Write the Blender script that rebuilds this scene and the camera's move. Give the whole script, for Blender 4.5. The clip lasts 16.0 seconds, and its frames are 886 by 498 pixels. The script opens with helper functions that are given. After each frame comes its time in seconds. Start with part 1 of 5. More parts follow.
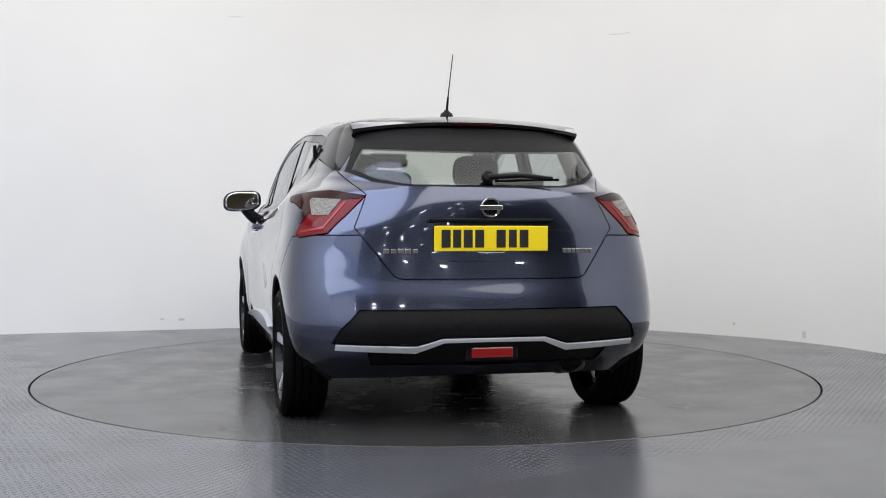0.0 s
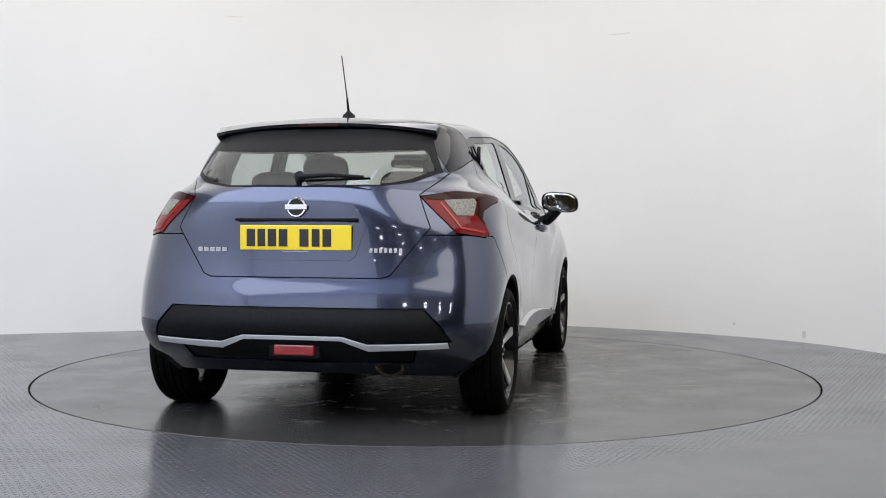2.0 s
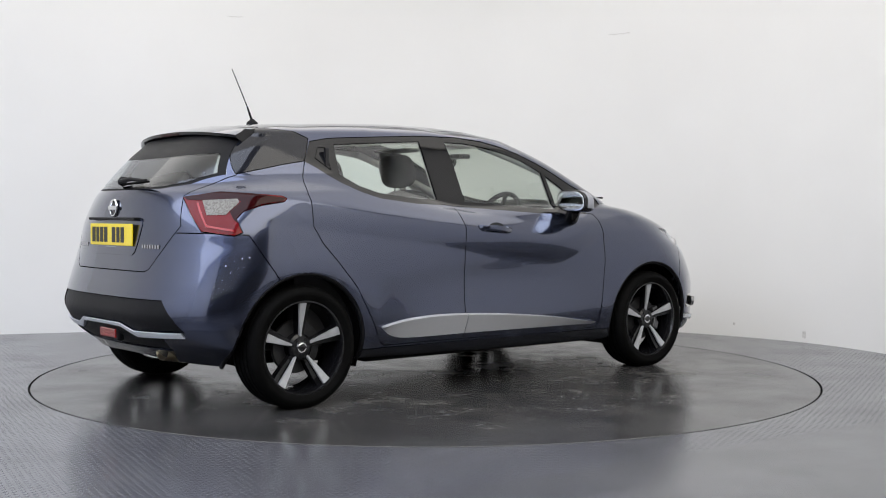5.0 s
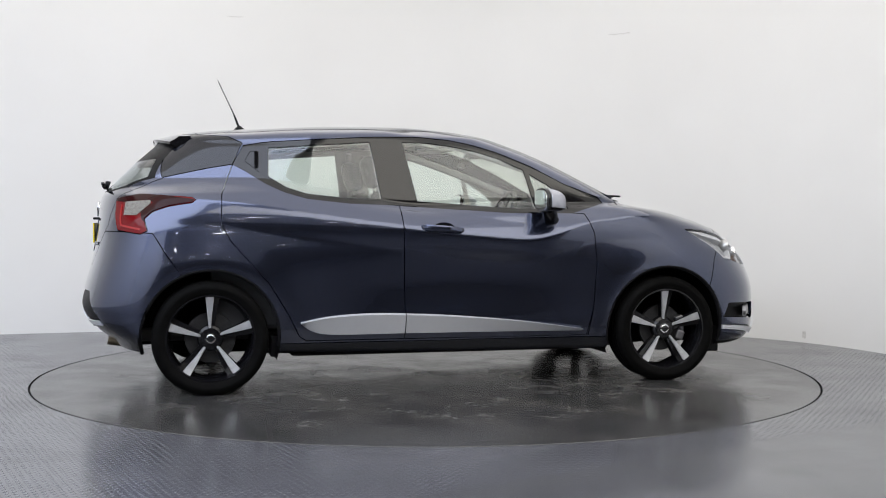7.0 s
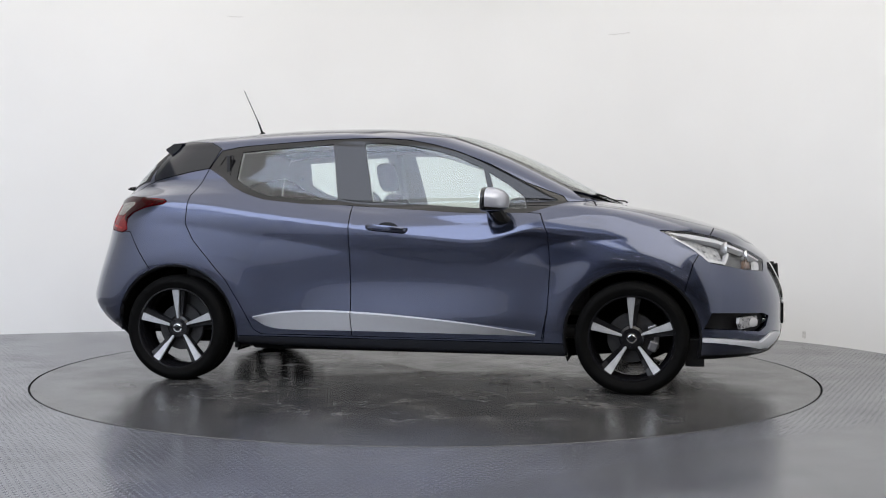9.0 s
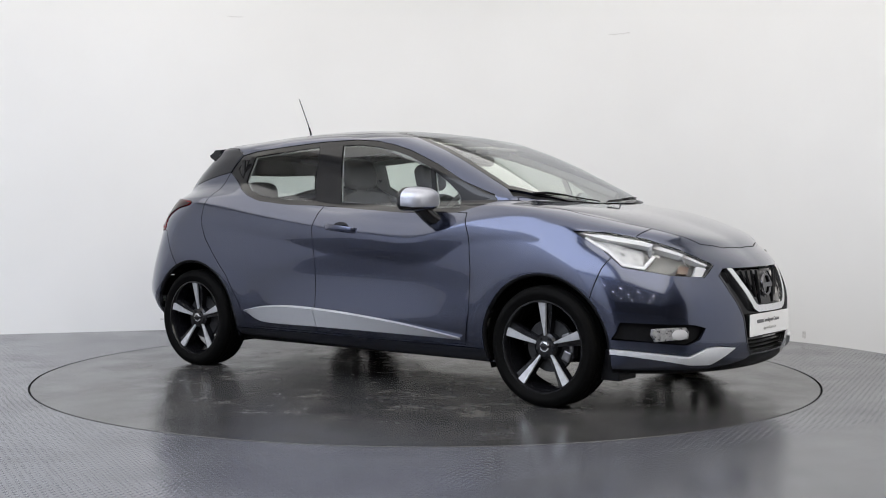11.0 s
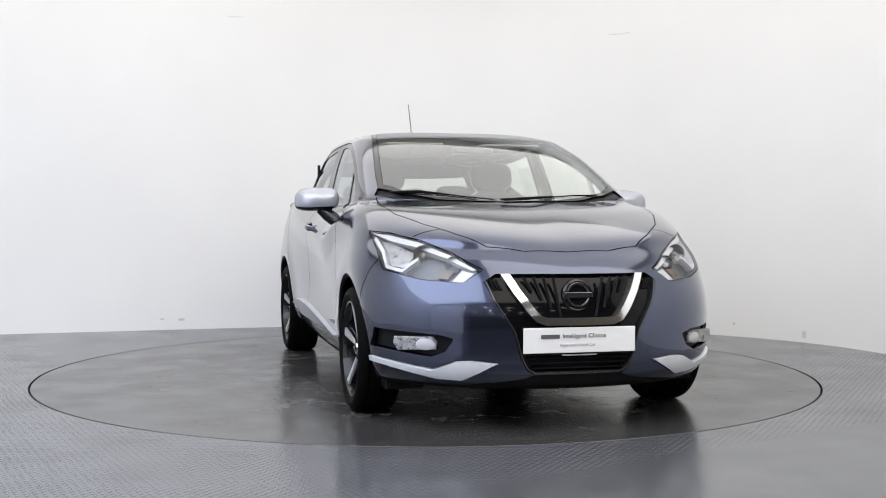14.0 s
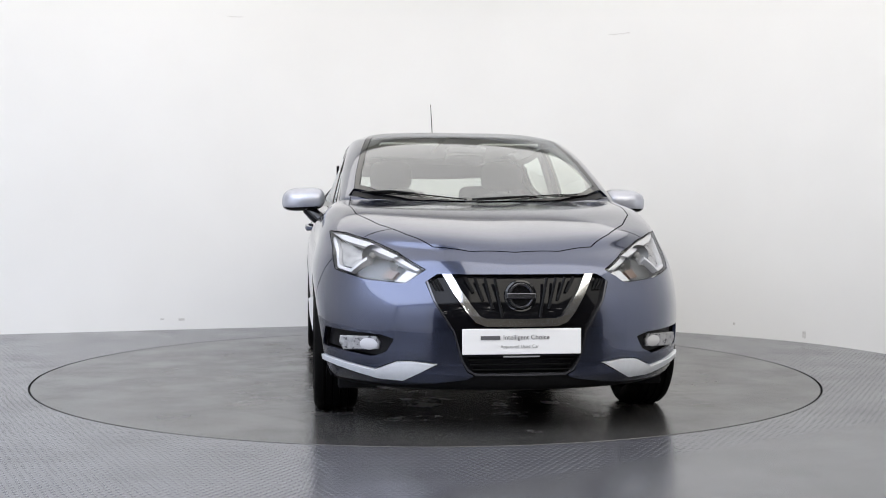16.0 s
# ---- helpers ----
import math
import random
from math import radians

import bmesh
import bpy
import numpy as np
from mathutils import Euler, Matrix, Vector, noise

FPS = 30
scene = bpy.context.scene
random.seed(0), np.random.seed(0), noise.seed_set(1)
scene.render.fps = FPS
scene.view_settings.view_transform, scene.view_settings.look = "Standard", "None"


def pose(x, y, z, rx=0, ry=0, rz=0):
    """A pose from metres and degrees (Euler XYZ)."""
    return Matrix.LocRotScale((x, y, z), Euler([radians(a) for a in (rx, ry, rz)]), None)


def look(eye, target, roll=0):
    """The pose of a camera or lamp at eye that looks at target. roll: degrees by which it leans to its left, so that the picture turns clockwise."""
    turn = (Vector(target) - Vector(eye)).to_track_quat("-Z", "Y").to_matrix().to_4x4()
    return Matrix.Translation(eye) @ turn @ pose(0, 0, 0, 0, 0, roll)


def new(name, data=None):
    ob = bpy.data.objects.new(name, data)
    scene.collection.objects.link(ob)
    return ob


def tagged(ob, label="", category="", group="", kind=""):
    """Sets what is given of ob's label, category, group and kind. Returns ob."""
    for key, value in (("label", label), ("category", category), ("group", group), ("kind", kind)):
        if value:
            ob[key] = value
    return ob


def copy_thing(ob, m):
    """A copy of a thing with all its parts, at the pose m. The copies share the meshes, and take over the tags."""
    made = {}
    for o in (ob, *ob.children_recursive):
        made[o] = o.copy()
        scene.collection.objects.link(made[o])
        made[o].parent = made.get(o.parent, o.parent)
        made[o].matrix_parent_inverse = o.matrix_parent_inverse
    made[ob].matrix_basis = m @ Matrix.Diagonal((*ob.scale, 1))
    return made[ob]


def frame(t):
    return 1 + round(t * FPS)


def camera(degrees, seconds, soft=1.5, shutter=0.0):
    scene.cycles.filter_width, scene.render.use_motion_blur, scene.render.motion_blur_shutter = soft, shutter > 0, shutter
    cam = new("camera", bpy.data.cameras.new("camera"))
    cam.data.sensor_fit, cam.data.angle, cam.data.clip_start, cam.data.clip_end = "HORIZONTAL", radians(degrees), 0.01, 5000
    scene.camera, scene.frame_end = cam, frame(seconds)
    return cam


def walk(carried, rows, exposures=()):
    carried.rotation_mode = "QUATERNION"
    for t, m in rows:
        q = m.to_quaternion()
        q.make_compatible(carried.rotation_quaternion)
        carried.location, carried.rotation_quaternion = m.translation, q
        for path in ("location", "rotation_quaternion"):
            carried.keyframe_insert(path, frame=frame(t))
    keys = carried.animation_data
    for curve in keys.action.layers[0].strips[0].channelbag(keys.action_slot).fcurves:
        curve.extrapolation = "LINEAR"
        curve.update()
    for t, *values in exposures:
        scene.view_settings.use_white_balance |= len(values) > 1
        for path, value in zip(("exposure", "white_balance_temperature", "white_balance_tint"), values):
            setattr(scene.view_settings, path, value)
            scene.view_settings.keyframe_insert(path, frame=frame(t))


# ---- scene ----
# camera: on a tripod, still
cam = camera(43.1, 16.0, soft=1.0)
VIEW = pose(0, -6.864, 0.939, 88.404, -0.178, -0.782)
walk(cam, [(0, VIEW), (16, VIEW)], exposures=[(0, 0.02), (11, 0.04), (12.5, 0.08), (13.5, 0.17), (16, 0.19)])

# turntable angle in degrees by time: an even turn that slows to a stop
TURN = [(0, 103.12), (0.5, 96.85), (1, 90.25), (1.5, 83.98), (2, 77.32), (2.5, 71.1), (3, 64.5), (3.5, 58.22),
        (4, 51.7), (4.5, 45.42), (5, 38.75), (5.5, 32.45), (6, 26.05), (6.5, 19.65), (7, 13.3), (7.5, 7.0),
        (8, 0.5), (8.5, -5.85), (9, -12.3), (9.5, -18.7), (10, -25.1), (10.5, -31.4), (11, -37.8), (11.5, -44.23),
        (12, -50.9), (12.5, -57.28), (13, -63.9), (13.5, -70.11), (14, -76.01), (14.5, -80.0), (15, -82.44),
        (15.5, -83.31), (16, -83.33)]
CAR_X, CAR_Y = -0.0246, 0.165          # where the car stands on the turntable
RING = 2.295                            # the turntable's radius

# ---- world and lights ----
world = bpy.data.worlds.new("world")
scene.world = world
world.use_nodes = True
world.node_tree.nodes["Background"].inputs[0].default_value = (0.9, 0.93, 1.0, 1)
world.node_tree.nodes["Background"].inputs[1].default_value = 0.02
scene.view_settings.exposure = 0.0


def area_lamp(name, eye, target, sx, sy, power, colour):
    data = bpy.data.lights.new(name, "AREA")
    data.shape, data.size, data.size_y, data.energy, data.color = "RECTANGLE", sx, sy, power, colour
    ob = new(name, data)
    ob.matrix_basis = look(eye, target)
    return ob


# the studio's ceiling light banks: two in front of the turntable, cooler and warmer
area_lamp("light_bank_cool", (-2.725, -4.4, 3.58), (-2.725, -4.4, 0), 4.85, 5.0, 282, (0.87, 0.94, 1.11))
area_lamp("light_bank_warm", (1.925, -4.4, 3.58), (1.925, -4.4, 0), 3.65, 5.0, 176, (1.02, 0.98, 0.90))
# a lamp added above the turntable to brighten the wall and the windscreen's reflection
area_lamp("ceiling_fill", (-0.6, 0.3, 3.58), (-0.6, 0.3, 0), 7.6, 4.39, 140, (1.0, 0.97, 0.94))

# ---- materials ----
def material(name, colour=(0.5, 0.5, 0.5), rough=0.5, metal=0.0, **more):
    """A Principled material; returns it with its nodes, links and shader."""
    m = bpy.data.materials.new(name)
    m.use_nodes = True
    m.diffuse_color = (*colour, 1)
    nodes, links = m.node_tree.nodes, m.node_tree.links
    sh = nodes["Principled BSDF"]
    sh.inputs["Base Color"].default_value = (*colour, 1)
    sh.inputs["Roughness"].default_value, sh.inputs["Metallic"].default_value = rough, metal
    for key, value in more.items():
        sh.inputs[key.replace("_", " ")].default_value = value
    return m, nodes, links, sh


def coords(nodes, links, scale=(1, 1, 1), space="Object"):
    tc, mp = nodes.new("ShaderNodeTexCoord"), nodes.new("ShaderNodeMapping")
    mp.inputs["Scale"].default_value = scale
    links.new(tc.outputs[space], mp.inputs["Vector"])
    return mp.outputs["Vector"]


def noise_tex(nodes, links, vec, scale, detail=4, rough=0.55):
    n = nodes.new("ShaderNodeTexNoise")
    n.inputs["Scale"].default_value, n.inputs["Detail"].default_value, n.inputs["Roughness"].default_value = scale, detail, rough
    links.new(vec, n.inputs["Vector"])
    return n.outputs["Fac"]


def ramp(nodes, links, fac, stops):
    r = nodes.new("ShaderNodeValToRGB")
    while len(r.color_ramp.elements) < len(stops):
        r.color_ramp.elements.new(0.5)
    for e, (at, c) in zip(r.color_ramp.elements, stops):
        e.position, e.color = at, (c, c, c, 1) if isinstance(c, (int, float)) else (*c, 1)
    links.new(fac, r.inputs["Fac"])
    return r.outputs["Color"]


def bump(nodes, links, sh, height, strength, distance=0.01):
    b = nodes.new("ShaderNodeBump")
    b.inputs["Strength"].default_value, b.inputs["Distance"].default_value = strength, distance
    links.new(height, b.inputs["Height"])
    links.new(b.outputs["Normal"], sh.inputs["Normal"])


def grained(name, lo, hi, scale, rough, rough2=None, relief=0.0, metal=0.0, detail=5, **more):
    """A surface that varies between two colours at a large and a fine scale."""
    m, nodes, links, sh = material(name, lo, rough, metal, **more)
    vec = coords(nodes, links)
    big, fine = noise_tex(nodes, links, vec, scale, detail), noise_tex(nodes, links, vec, scale * 14, 3)
    mix = nodes.new("ShaderNodeMath")
    mix.operation = "MULTIPLY_ADD"
    mix.inputs[1].default_value = 0.35
    links.new(fine, mix.inputs[0])
    links.new(big, mix.inputs[2])
    links.new(ramp(nodes, links, mix.outputs[0], [(0.45, lo), (0.9, hi)]), sh.inputs["Base Color"])
    if rough2 is not None:
        links.new(ramp(nodes, links, big, [(0.35, rough), (0.65, rough2)]), sh.inputs["Roughness"])
    if relief:
        bump(nodes, links, sh, fine, relief, 0.002)
    return m


def car_paint():
    m, nodes, links, sh = material("blue_grey_metallic_paint", (0.04, 0.044, 0.062), 0.19, 0.9)
    sh.inputs["Coat Weight"].default_value, sh.inputs["Coat Roughness"].default_value = 1.0, 0.03
    vec = coords(nodes, links)
    flake = noise_tex(nodes, links, vec, 900, 1)
    links.new(ramp(nodes, links, flake, [(0.3, (0.045, 0.054, 0.094)), (0.75, (0.050, 0.060, 0.103))]), sh.inputs["Base Color"])
    return m


PAINT = car_paint()
PAINT_DARK = material("black_blue_paint", (0.007, 0.008, 0.012), 0.08, 0.0, Specular_IOR_Level=0.4)[0]
GLOSS = material("gloss_black_trim", (0.006, 0.006, 0.007), 0.08, 0.0, Specular_IOR_Level=0.42)[0]
GRILLE_BLACK = material("dark_grille_gloss", (0.004, 0.004, 0.005), 0.07, 0.0, Specular_IOR_Level=0.16)[0]
PLASTIC = grained("black_grained_plastic", (0.005, 0.005, 0.006), (0.010, 0.010, 0.011), 60, 0.4, 0.5, 0.2, Specular_IOR_Level=0.12)
RUBBER = grained("tyre_rubber", (0.003, 0.003, 0.003), (0.005, 0.005, 0.005), 25, 0.5, 0.65, 0.3, Specular_IOR_Level=0.03)
LINER = grained("wheel_well_felt", (0.003, 0.003, 0.003), (0.006, 0.006, 0.006), 30, 0.95, 1.0, 0.3, Specular_IOR_Level=0.1)
CHROME = material("chrome", (0.75, 0.75, 0.76), 0.08, 1.0)[0]
SILVER = grained("satin_silver_paint", (0.68, 0.70, 0.74), (0.74, 0.76, 0.80), 40, 0.3, 0.34, metal=0.3)
# the satin silver darkened: the trim's reflection of the floor put into its colour
SILL_SILVER = grained("shaded_silver_paint", (0.50, 0.51, 0.54), (0.52, 0.53, 0.56), 40, 0.3, 0.33, metal=0.3)
MACHINED = grained("machined_alloy", (0.42, 0.43, 0.45), (0.52, 0.53, 0.55), 30, 0.3, 0.4, metal=0.5)
RIM_BLACK = material("gloss_black_alloy", (0.005, 0.005, 0.006), 0.15, 0.0, Specular_IOR_Level=0.35)[0]
STEEL = grained("brushed_steel", (0.12, 0.12, 0.125), (0.22, 0.22, 0.23), 40, 0.35, 0.5, metal=0.9)
BRASS = grained("heat_tinted_exhaust_steel", (0.30, 0.25, 0.16), (0.42, 0.36, 0.26), 30, 0.3, 0.4, metal=1.0)
FABRIC = grained("dark_seat_fabric", (0.028, 0.028, 0.030), (0.055, 0.055, 0.058), 50, 0.9, 0.95, 0.6)
CABIN = grained("dark_cabin_plastic", (0.02, 0.02, 0.021), (0.032, 0.032, 0.034), 40, 0.6, 0.7, 0.3)
HEADLINER = grained("grey_headliner", (0.34, 0.335, 0.325), (0.42, 0.415, 0.40), 40, 0.95, 1.0, 0.3)
WHITE_PLATE = material("white_plate", (0.82, 0.82, 0.83), 0.3, 0.0, Coat_Weight=0.4)[0]
YELLOW_PLATE = material("yellow_plate", (0.80, 0.61, 0.012), 0.35, 0.0, Coat_Weight=0.4)[0]
INK = material("black_ink", (0.012, 0.012, 0.014), 0.45)[0]
DARK_INK = material("dark_grey_ink", (0.10, 0.10, 0.11), 0.45)[0]
# chrome toned down: the front badge's dark reflection is put into its colour
DARKENED_CHROME = material("darkened_chrome", (0.10, 0.10, 0.11), 0.15, 0.8)[0]
DISC_STEEL = grained("dull_disc_steel", (0.02, 0.02, 0.021), (0.045, 0.045, 0.047), 40, 0.4, 0.55, metal=0.7)
GREY_INK = material("grey_ink", (0.35, 0.35, 0.36), 0.45)[0]
RED_LENS = material("red_lens", (0.12, 0.002, 0.004), 0.08, 0.0, Specular_IOR_Level=0.2, Coat_Weight=0.05, Coat_Roughness=0.02)[0]
DARK_RED = material("dark_red_lens", (0.018, 0.001, 0.0015), 0.08, 0.0, Specular_IOR_Level=0.15, Coat_Weight=0.0, Coat_Roughness=0.02)[0]
REFLECTOR = material("red_reflector", (0.30, 0.006, 0.006), 0.15, 0.0, Coat_Weight=1.0)[0]
RED_GUIDE = material("red_light_guide", (0.27, 0.006, 0.008), 0.15, 0.0)[0]
AMBER_BOX = material("dull_amber_plastic", (0.11, 0.065, 0.045), 0.25)[0]
CLEAR_FILL = material("silvered_lamp_bowl", (0.42, 0.42, 0.43), 0.28, 0.8)[0]


def glass(name, tint, share, gain=0.9, curve=4.0):
    """A thin pane: mostly clear, with a mirror's share that grows to grazing."""
    m, nodes, links, sh = material(name, tint, 0.02)
    clear, gloss = nodes.new("ShaderNodeBsdfTransparent"), nodes.new("ShaderNodeBsdfGlossy")
    clear.inputs["Color"].default_value = (*tint, 1)
    gloss.inputs["Roughness"].default_value = 0.01
    gloss.inputs["Color"].default_value = (0.95, 0.97, 1, 1)
    face, power, scale, mix = nodes.new("ShaderNodeLayerWeight"), nodes.new("ShaderNodeMath"), nodes.new("ShaderNodeMath"), nodes.new("ShaderNodeMixShader")
    face.inputs["Blend"].default_value = 0.5
    power.operation, scale.operation = "POWER", "MULTIPLY_ADD"
    power.inputs[1].default_value, scale.inputs[1].default_value, scale.inputs[2].default_value = curve, gain, share
    scale.use_clamp = True
    links.new(face.outputs["Facing"], power.inputs[0])
    links.new(power.outputs[0], scale.inputs[0])
    links.new(scale.outputs[0], mix.inputs["Fac"])
    links.new(clear.outputs[0], mix.inputs[1])
    links.new(gloss.outputs[0], mix.inputs[2])
    links.new(mix.outputs[0], nodes["Material Output"].inputs["Surface"])
    return m


WINDOW = glass("window_glass", (0.80, 0.86, 0.82), 0.07)
# the screen's yellowish tint carries some of the warm ceiling's reflection
SCREEN = glass("windscreen_glass", (0.84, 0.87, 0.80), 0.07, 0.7, 3.0)
REAR_PANE = glass("rear_window_glass", (0.62, 0.66, 0.65), 0.055)
LENS = glass("clear_lens", (0.94, 0.95, 0.96), 0.04, 0.4)

# ---- helpers for meshes ----
def part(name, bm, mat, parent=None, label="", smooth=False):
    """Links a bmesh as one mesh object, under a thing or a part."""
    me = bpy.data.meshes.new(name)
    bm.normal_update()
    bm.to_mesh(me)
    bm.free()
    for one in mat if isinstance(mat, (list, tuple)) else [mat]:
        me.materials.append(one)
    if smooth:
        me.shade_smooth()
        me.set_sharp_from_angle(angle=radians(smooth))
    ob = new(name, me)
    ob.parent = parent
    if label:
        tagged(ob, label)
    return ob


def empty(name, m=None):
    ob = new(name)
    if m is not None:
        ob.matrix_basis = m
    return ob


def add_box(bm, x0, x1, y0, y1, z0, z1, bevel=0.0, turn=None, segments=2):
    made = bmesh.ops.create_cube(bm, size=1)["verts"]
    for v in made:
        v.co = Vector(((x0 + x1) / 2 + v.co.x * (x1 - x0), (y0 + y1) / 2 + v.co.y * (y1 - y0), (z0 + z1) / 2 + v.co.z * (z1 - z0)))
    if bevel:
        edges = list({e for v in made for e in v.link_edges})
        out = bmesh.ops.bevel(bm, geom=edges, offset=bevel, segments=segments, profile=0.5, affect="EDGES")
        made = list({v for f in out["faces"] for v in f.verts} | {v for v in made if v.is_valid})
    if turn is not None:
        bmesh.ops.transform(bm, matrix=turn, verts=made)
    return made


def add_lathe(bm, profile, m=None, steps=48, arc=360.0):
    """Turns a profile of (radius, height along the axis z)."""
    rings = []
    closed = arc >= 360
    for k in range(steps if closed else steps + 1):
        a = radians(arc) * k / steps
        rings.append([bm.verts.new((r * math.cos(a), r * math.sin(a), h)) for r, h in profile])
    n = len(rings)
    for k in range(n if closed else n - 1):
        a, b = rings[k], rings[(k + 1) % n]
        for i in range(len(profile) - 1):
            if profile[i][0] < 1e-6 and profile[i + 1][0] < 1e-6:
                continue
            bm.faces.new((a[i], b[i], b[i + 1], a[i + 1]))
    verts = [v for r in rings for v in r]
    if m is not None:
        bmesh.ops.transform(bm, matrix=m, verts=verts)
    return verts


def add_tube(bm, points, radius, sides=8, taper=1.0, caps=True):
    """A round bar along points."""
    pts = [Vector(p) for p in points]
    rings = []
    for i, p in enumerate(pts):
        d = (pts[min(i + 1, len(pts) - 1)] - pts[max(i - 1, 0)]).normalized()
        side = d.orthogonal().normalized() if abs(d.z) > 0.9 else d.cross(Vector((0, 0, 1))).normalized()
        up = side.cross(d)
        r = radius * (1 + (taper - 1) * i / max(1, len(pts) - 1))
        rings.append([bm.verts.new(p + (side * math.cos(6.2832 * k / sides) + up * math.sin(6.2832 * k / sides)) * r) for k in range(sides)])
    for a, b in zip(rings, rings[1:]):
        for k in range(sides):
            bm.faces.new((a[k], a[(k + 1) % sides], b[(k + 1) % sides], b[k]))
    if caps:
        bm.faces.new(rings[0][::-1])
        bm.faces.new(rings[-1])


def add_prism(bm, outline, m, depth, bevel=0.0):
    """An outline in its own x, y plane, given depth along z, put at m."""
    low = [bm.verts.new((x, y, 0)) for x, y in outline]
    top = [bm.verts.new((x, y, depth)) for x, y in outline]
    n = len(outline)
    faces = [bm.faces.new(top), bm.faces.new(low[::-1])]
    faces += [bm.faces.new((low[i], low[(i + 1) % n], top[(i + 1) % n], top[i])) for i in range(n)]
    verts = low + top
    if bevel:
        rim = [e for e in faces[0].edges]
        out = bmesh.ops.bevel(bm, geom=rim, offset=bevel, segments=2, profile=0.5, affect="EDGES")
        verts = list({v for f in out["faces"] for v in f.verts} | {v for v in verts if v.is_valid})
    bmesh.ops.recalc_face_normals(bm, faces=list({f for v in verts for f in v.link_faces}))
    bmesh.ops.transform(bm, matrix=m, verts=verts)


# ---- the studio ----
def spline(keys, t):
    """Smooth curve through (t, value) keys."""
    if t <= keys[0][0]:
        return keys[0][1]
    if t >= keys[-1][0]:
        return keys[-1][1]
    i = max(k for k in range(len(keys) - 1) if keys[k][0] <= t)
    slope = []
    for k in (i, i + 1):
        a, b = keys[max(k - 1, 0)], keys[min(k + 1, len(keys) - 1)]
        slope.append((b[1] - a[1]) / (b[0] - a[0]))
    (t0, v0), (t1, v1) = keys[i], keys[i + 1]
    h = t1 - t0
    s = (t - t0) / h
    return v0 * (1 + 2 * s) * (1 - s) ** 2 + v1 * s * s * (3 - 2 * s) + h * (slope[0] * s * (1 - s) ** 2 - slope[1] * s * s * (1 - s))


def wall_material():
    m, nodes, links, sh = material("white_painted_wall", (0.80, 0.80, 0.80), 0.65)
    vec = coords(nodes, links)
    links.new(ramp(nodes, links, noise_tex(nodes, links, vec, 0.7, 3), [(0.3, (0.84, 0.838, 0.832)), (0.7, (0.88, 0.88, 0.876))]), sh.inputs["Base Color"])
    bump(nodes, links, sh, noise_tex(nodes, links, vec, 90, 3), 0.06, 0.003)
    return m


def floor_material(name, lo, hi, rough, rough2, plates, gloss):
    m, nodes, links, sh = material(name, lo, rough, Specular_IOR_Level=gloss)
    vec = coords(nodes, links)
    big = noise_tex(nodes, links, vec, 1.6, 7, 0.65)
    links.new(ramp(nodes, links, big, [(0.35, lo), (0.7, hi)]), sh.inputs["Base Color"])
    links.new(ramp(nodes, links, noise_tex(nodes, links, vec, 2.6, 6), [(0.35, rough), (0.7, rough2)]), sh.inputs["Roughness"])
    if plates:                          # small raised lozenges in crossed rows
        waves = []
        for turn in (28, -28):
            mp = nodes.new("ShaderNodeMapping")
            mp.inputs["Rotation"].default_value = (0, 0, radians(turn))
            links.new(vec, mp.inputs["Vector"])
            w = nodes.new("ShaderNodeTexWave")
            w.inputs["Scale"].default_value = 11.0
            links.new(mp.outputs["Vector"], w.inputs["Vector"])
            waves.append(w.outputs["Fac"])
        mul = nodes.new("ShaderNodeMath")
        mul.operation = "MULTIPLY"
        links.new(waves[0], mul.inputs[0])
        links.new(waves[1], mul.inputs[1])
        bump(nodes, links, sh, ramp(nodes, links, mul.outputs[0], [(0.35, 0.0), (0.7, 1.0)]), 1.0, 0.003)
    else:                               # scuffs and rubbed patches where cars drive on, less towards the rim
        dist = nodes.new("ShaderNodeVectorMath")
        dist.operation = "LENGTH"
        links.new(vec, dist.inputs[0])
        near = nodes.new("ShaderNodeMapRange")
        near.inputs["From Min"].default_value, near.inputs["From Max"].default_value = 2.15, 1.55
        links.new(dist.outputs["Value"], near.inputs["Value"])
        scuff = ramp(nodes, links, noise_tex(nodes, links, vec, 3.4, 11, 0.78), [(0.49, 0.0), (0.74, 1.0)])
        amount = nodes.new("ShaderNodeMath")
        amount.operation = "MULTIPLY"
        links.new(scuff, amount.inputs[0])
        links.new(near.outputs["Result"], amount.inputs[1])
        mixc = nodes.new("ShaderNodeMix")
        mixc.data_type = "RGBA"
        links.new(amount.outputs[0], mixc.inputs["Factor"])
        links.new(sh.inputs["Base Color"].links[0].from_socket, mixc.inputs["A"])
        mixc.inputs["B"].default_value = (0.120, 0.114, 0.105, 1)
        links.new(mixc.outputs["Result"], sh.inputs["Base Color"])
        rr = nodes.new("ShaderNodeMath")
        rr.operation = "MULTIPLY_ADD"
        rr.inputs[1].default_value = 0.13
        links.new(amount.outputs[0], rr.inputs[0])
        links.new(sh.inputs["Roughness"].links[0].from_socket, rr.inputs[2])
        links.new(rr.outputs[0], sh.inputs["Roughness"])
        bump(nodes, links, sh, noise_tex(nodes, links, vec, 60, 4), 0.05, 0.003)
    return m


WALL = wall_material()
PLATE_FLOOR = floor_material("grey_painted_tread_plate", (0.060, 0.062, 0.073), (0.080, 0.083, 0.096), 0.16, 0.25, True, 0.8)
TABLE_TOP = floor_material("worn_grey_turntable_paint", (0.028, 0.028, 0.030), (0.045, 0.044, 0.043), 0.18, 0.28, False, 0.6)
DARK_ROOM = grained("dim_workshop_wall", (0.20, 0.165, 0.100), (0.26, 0.215, 0.130), 2, 0.9)
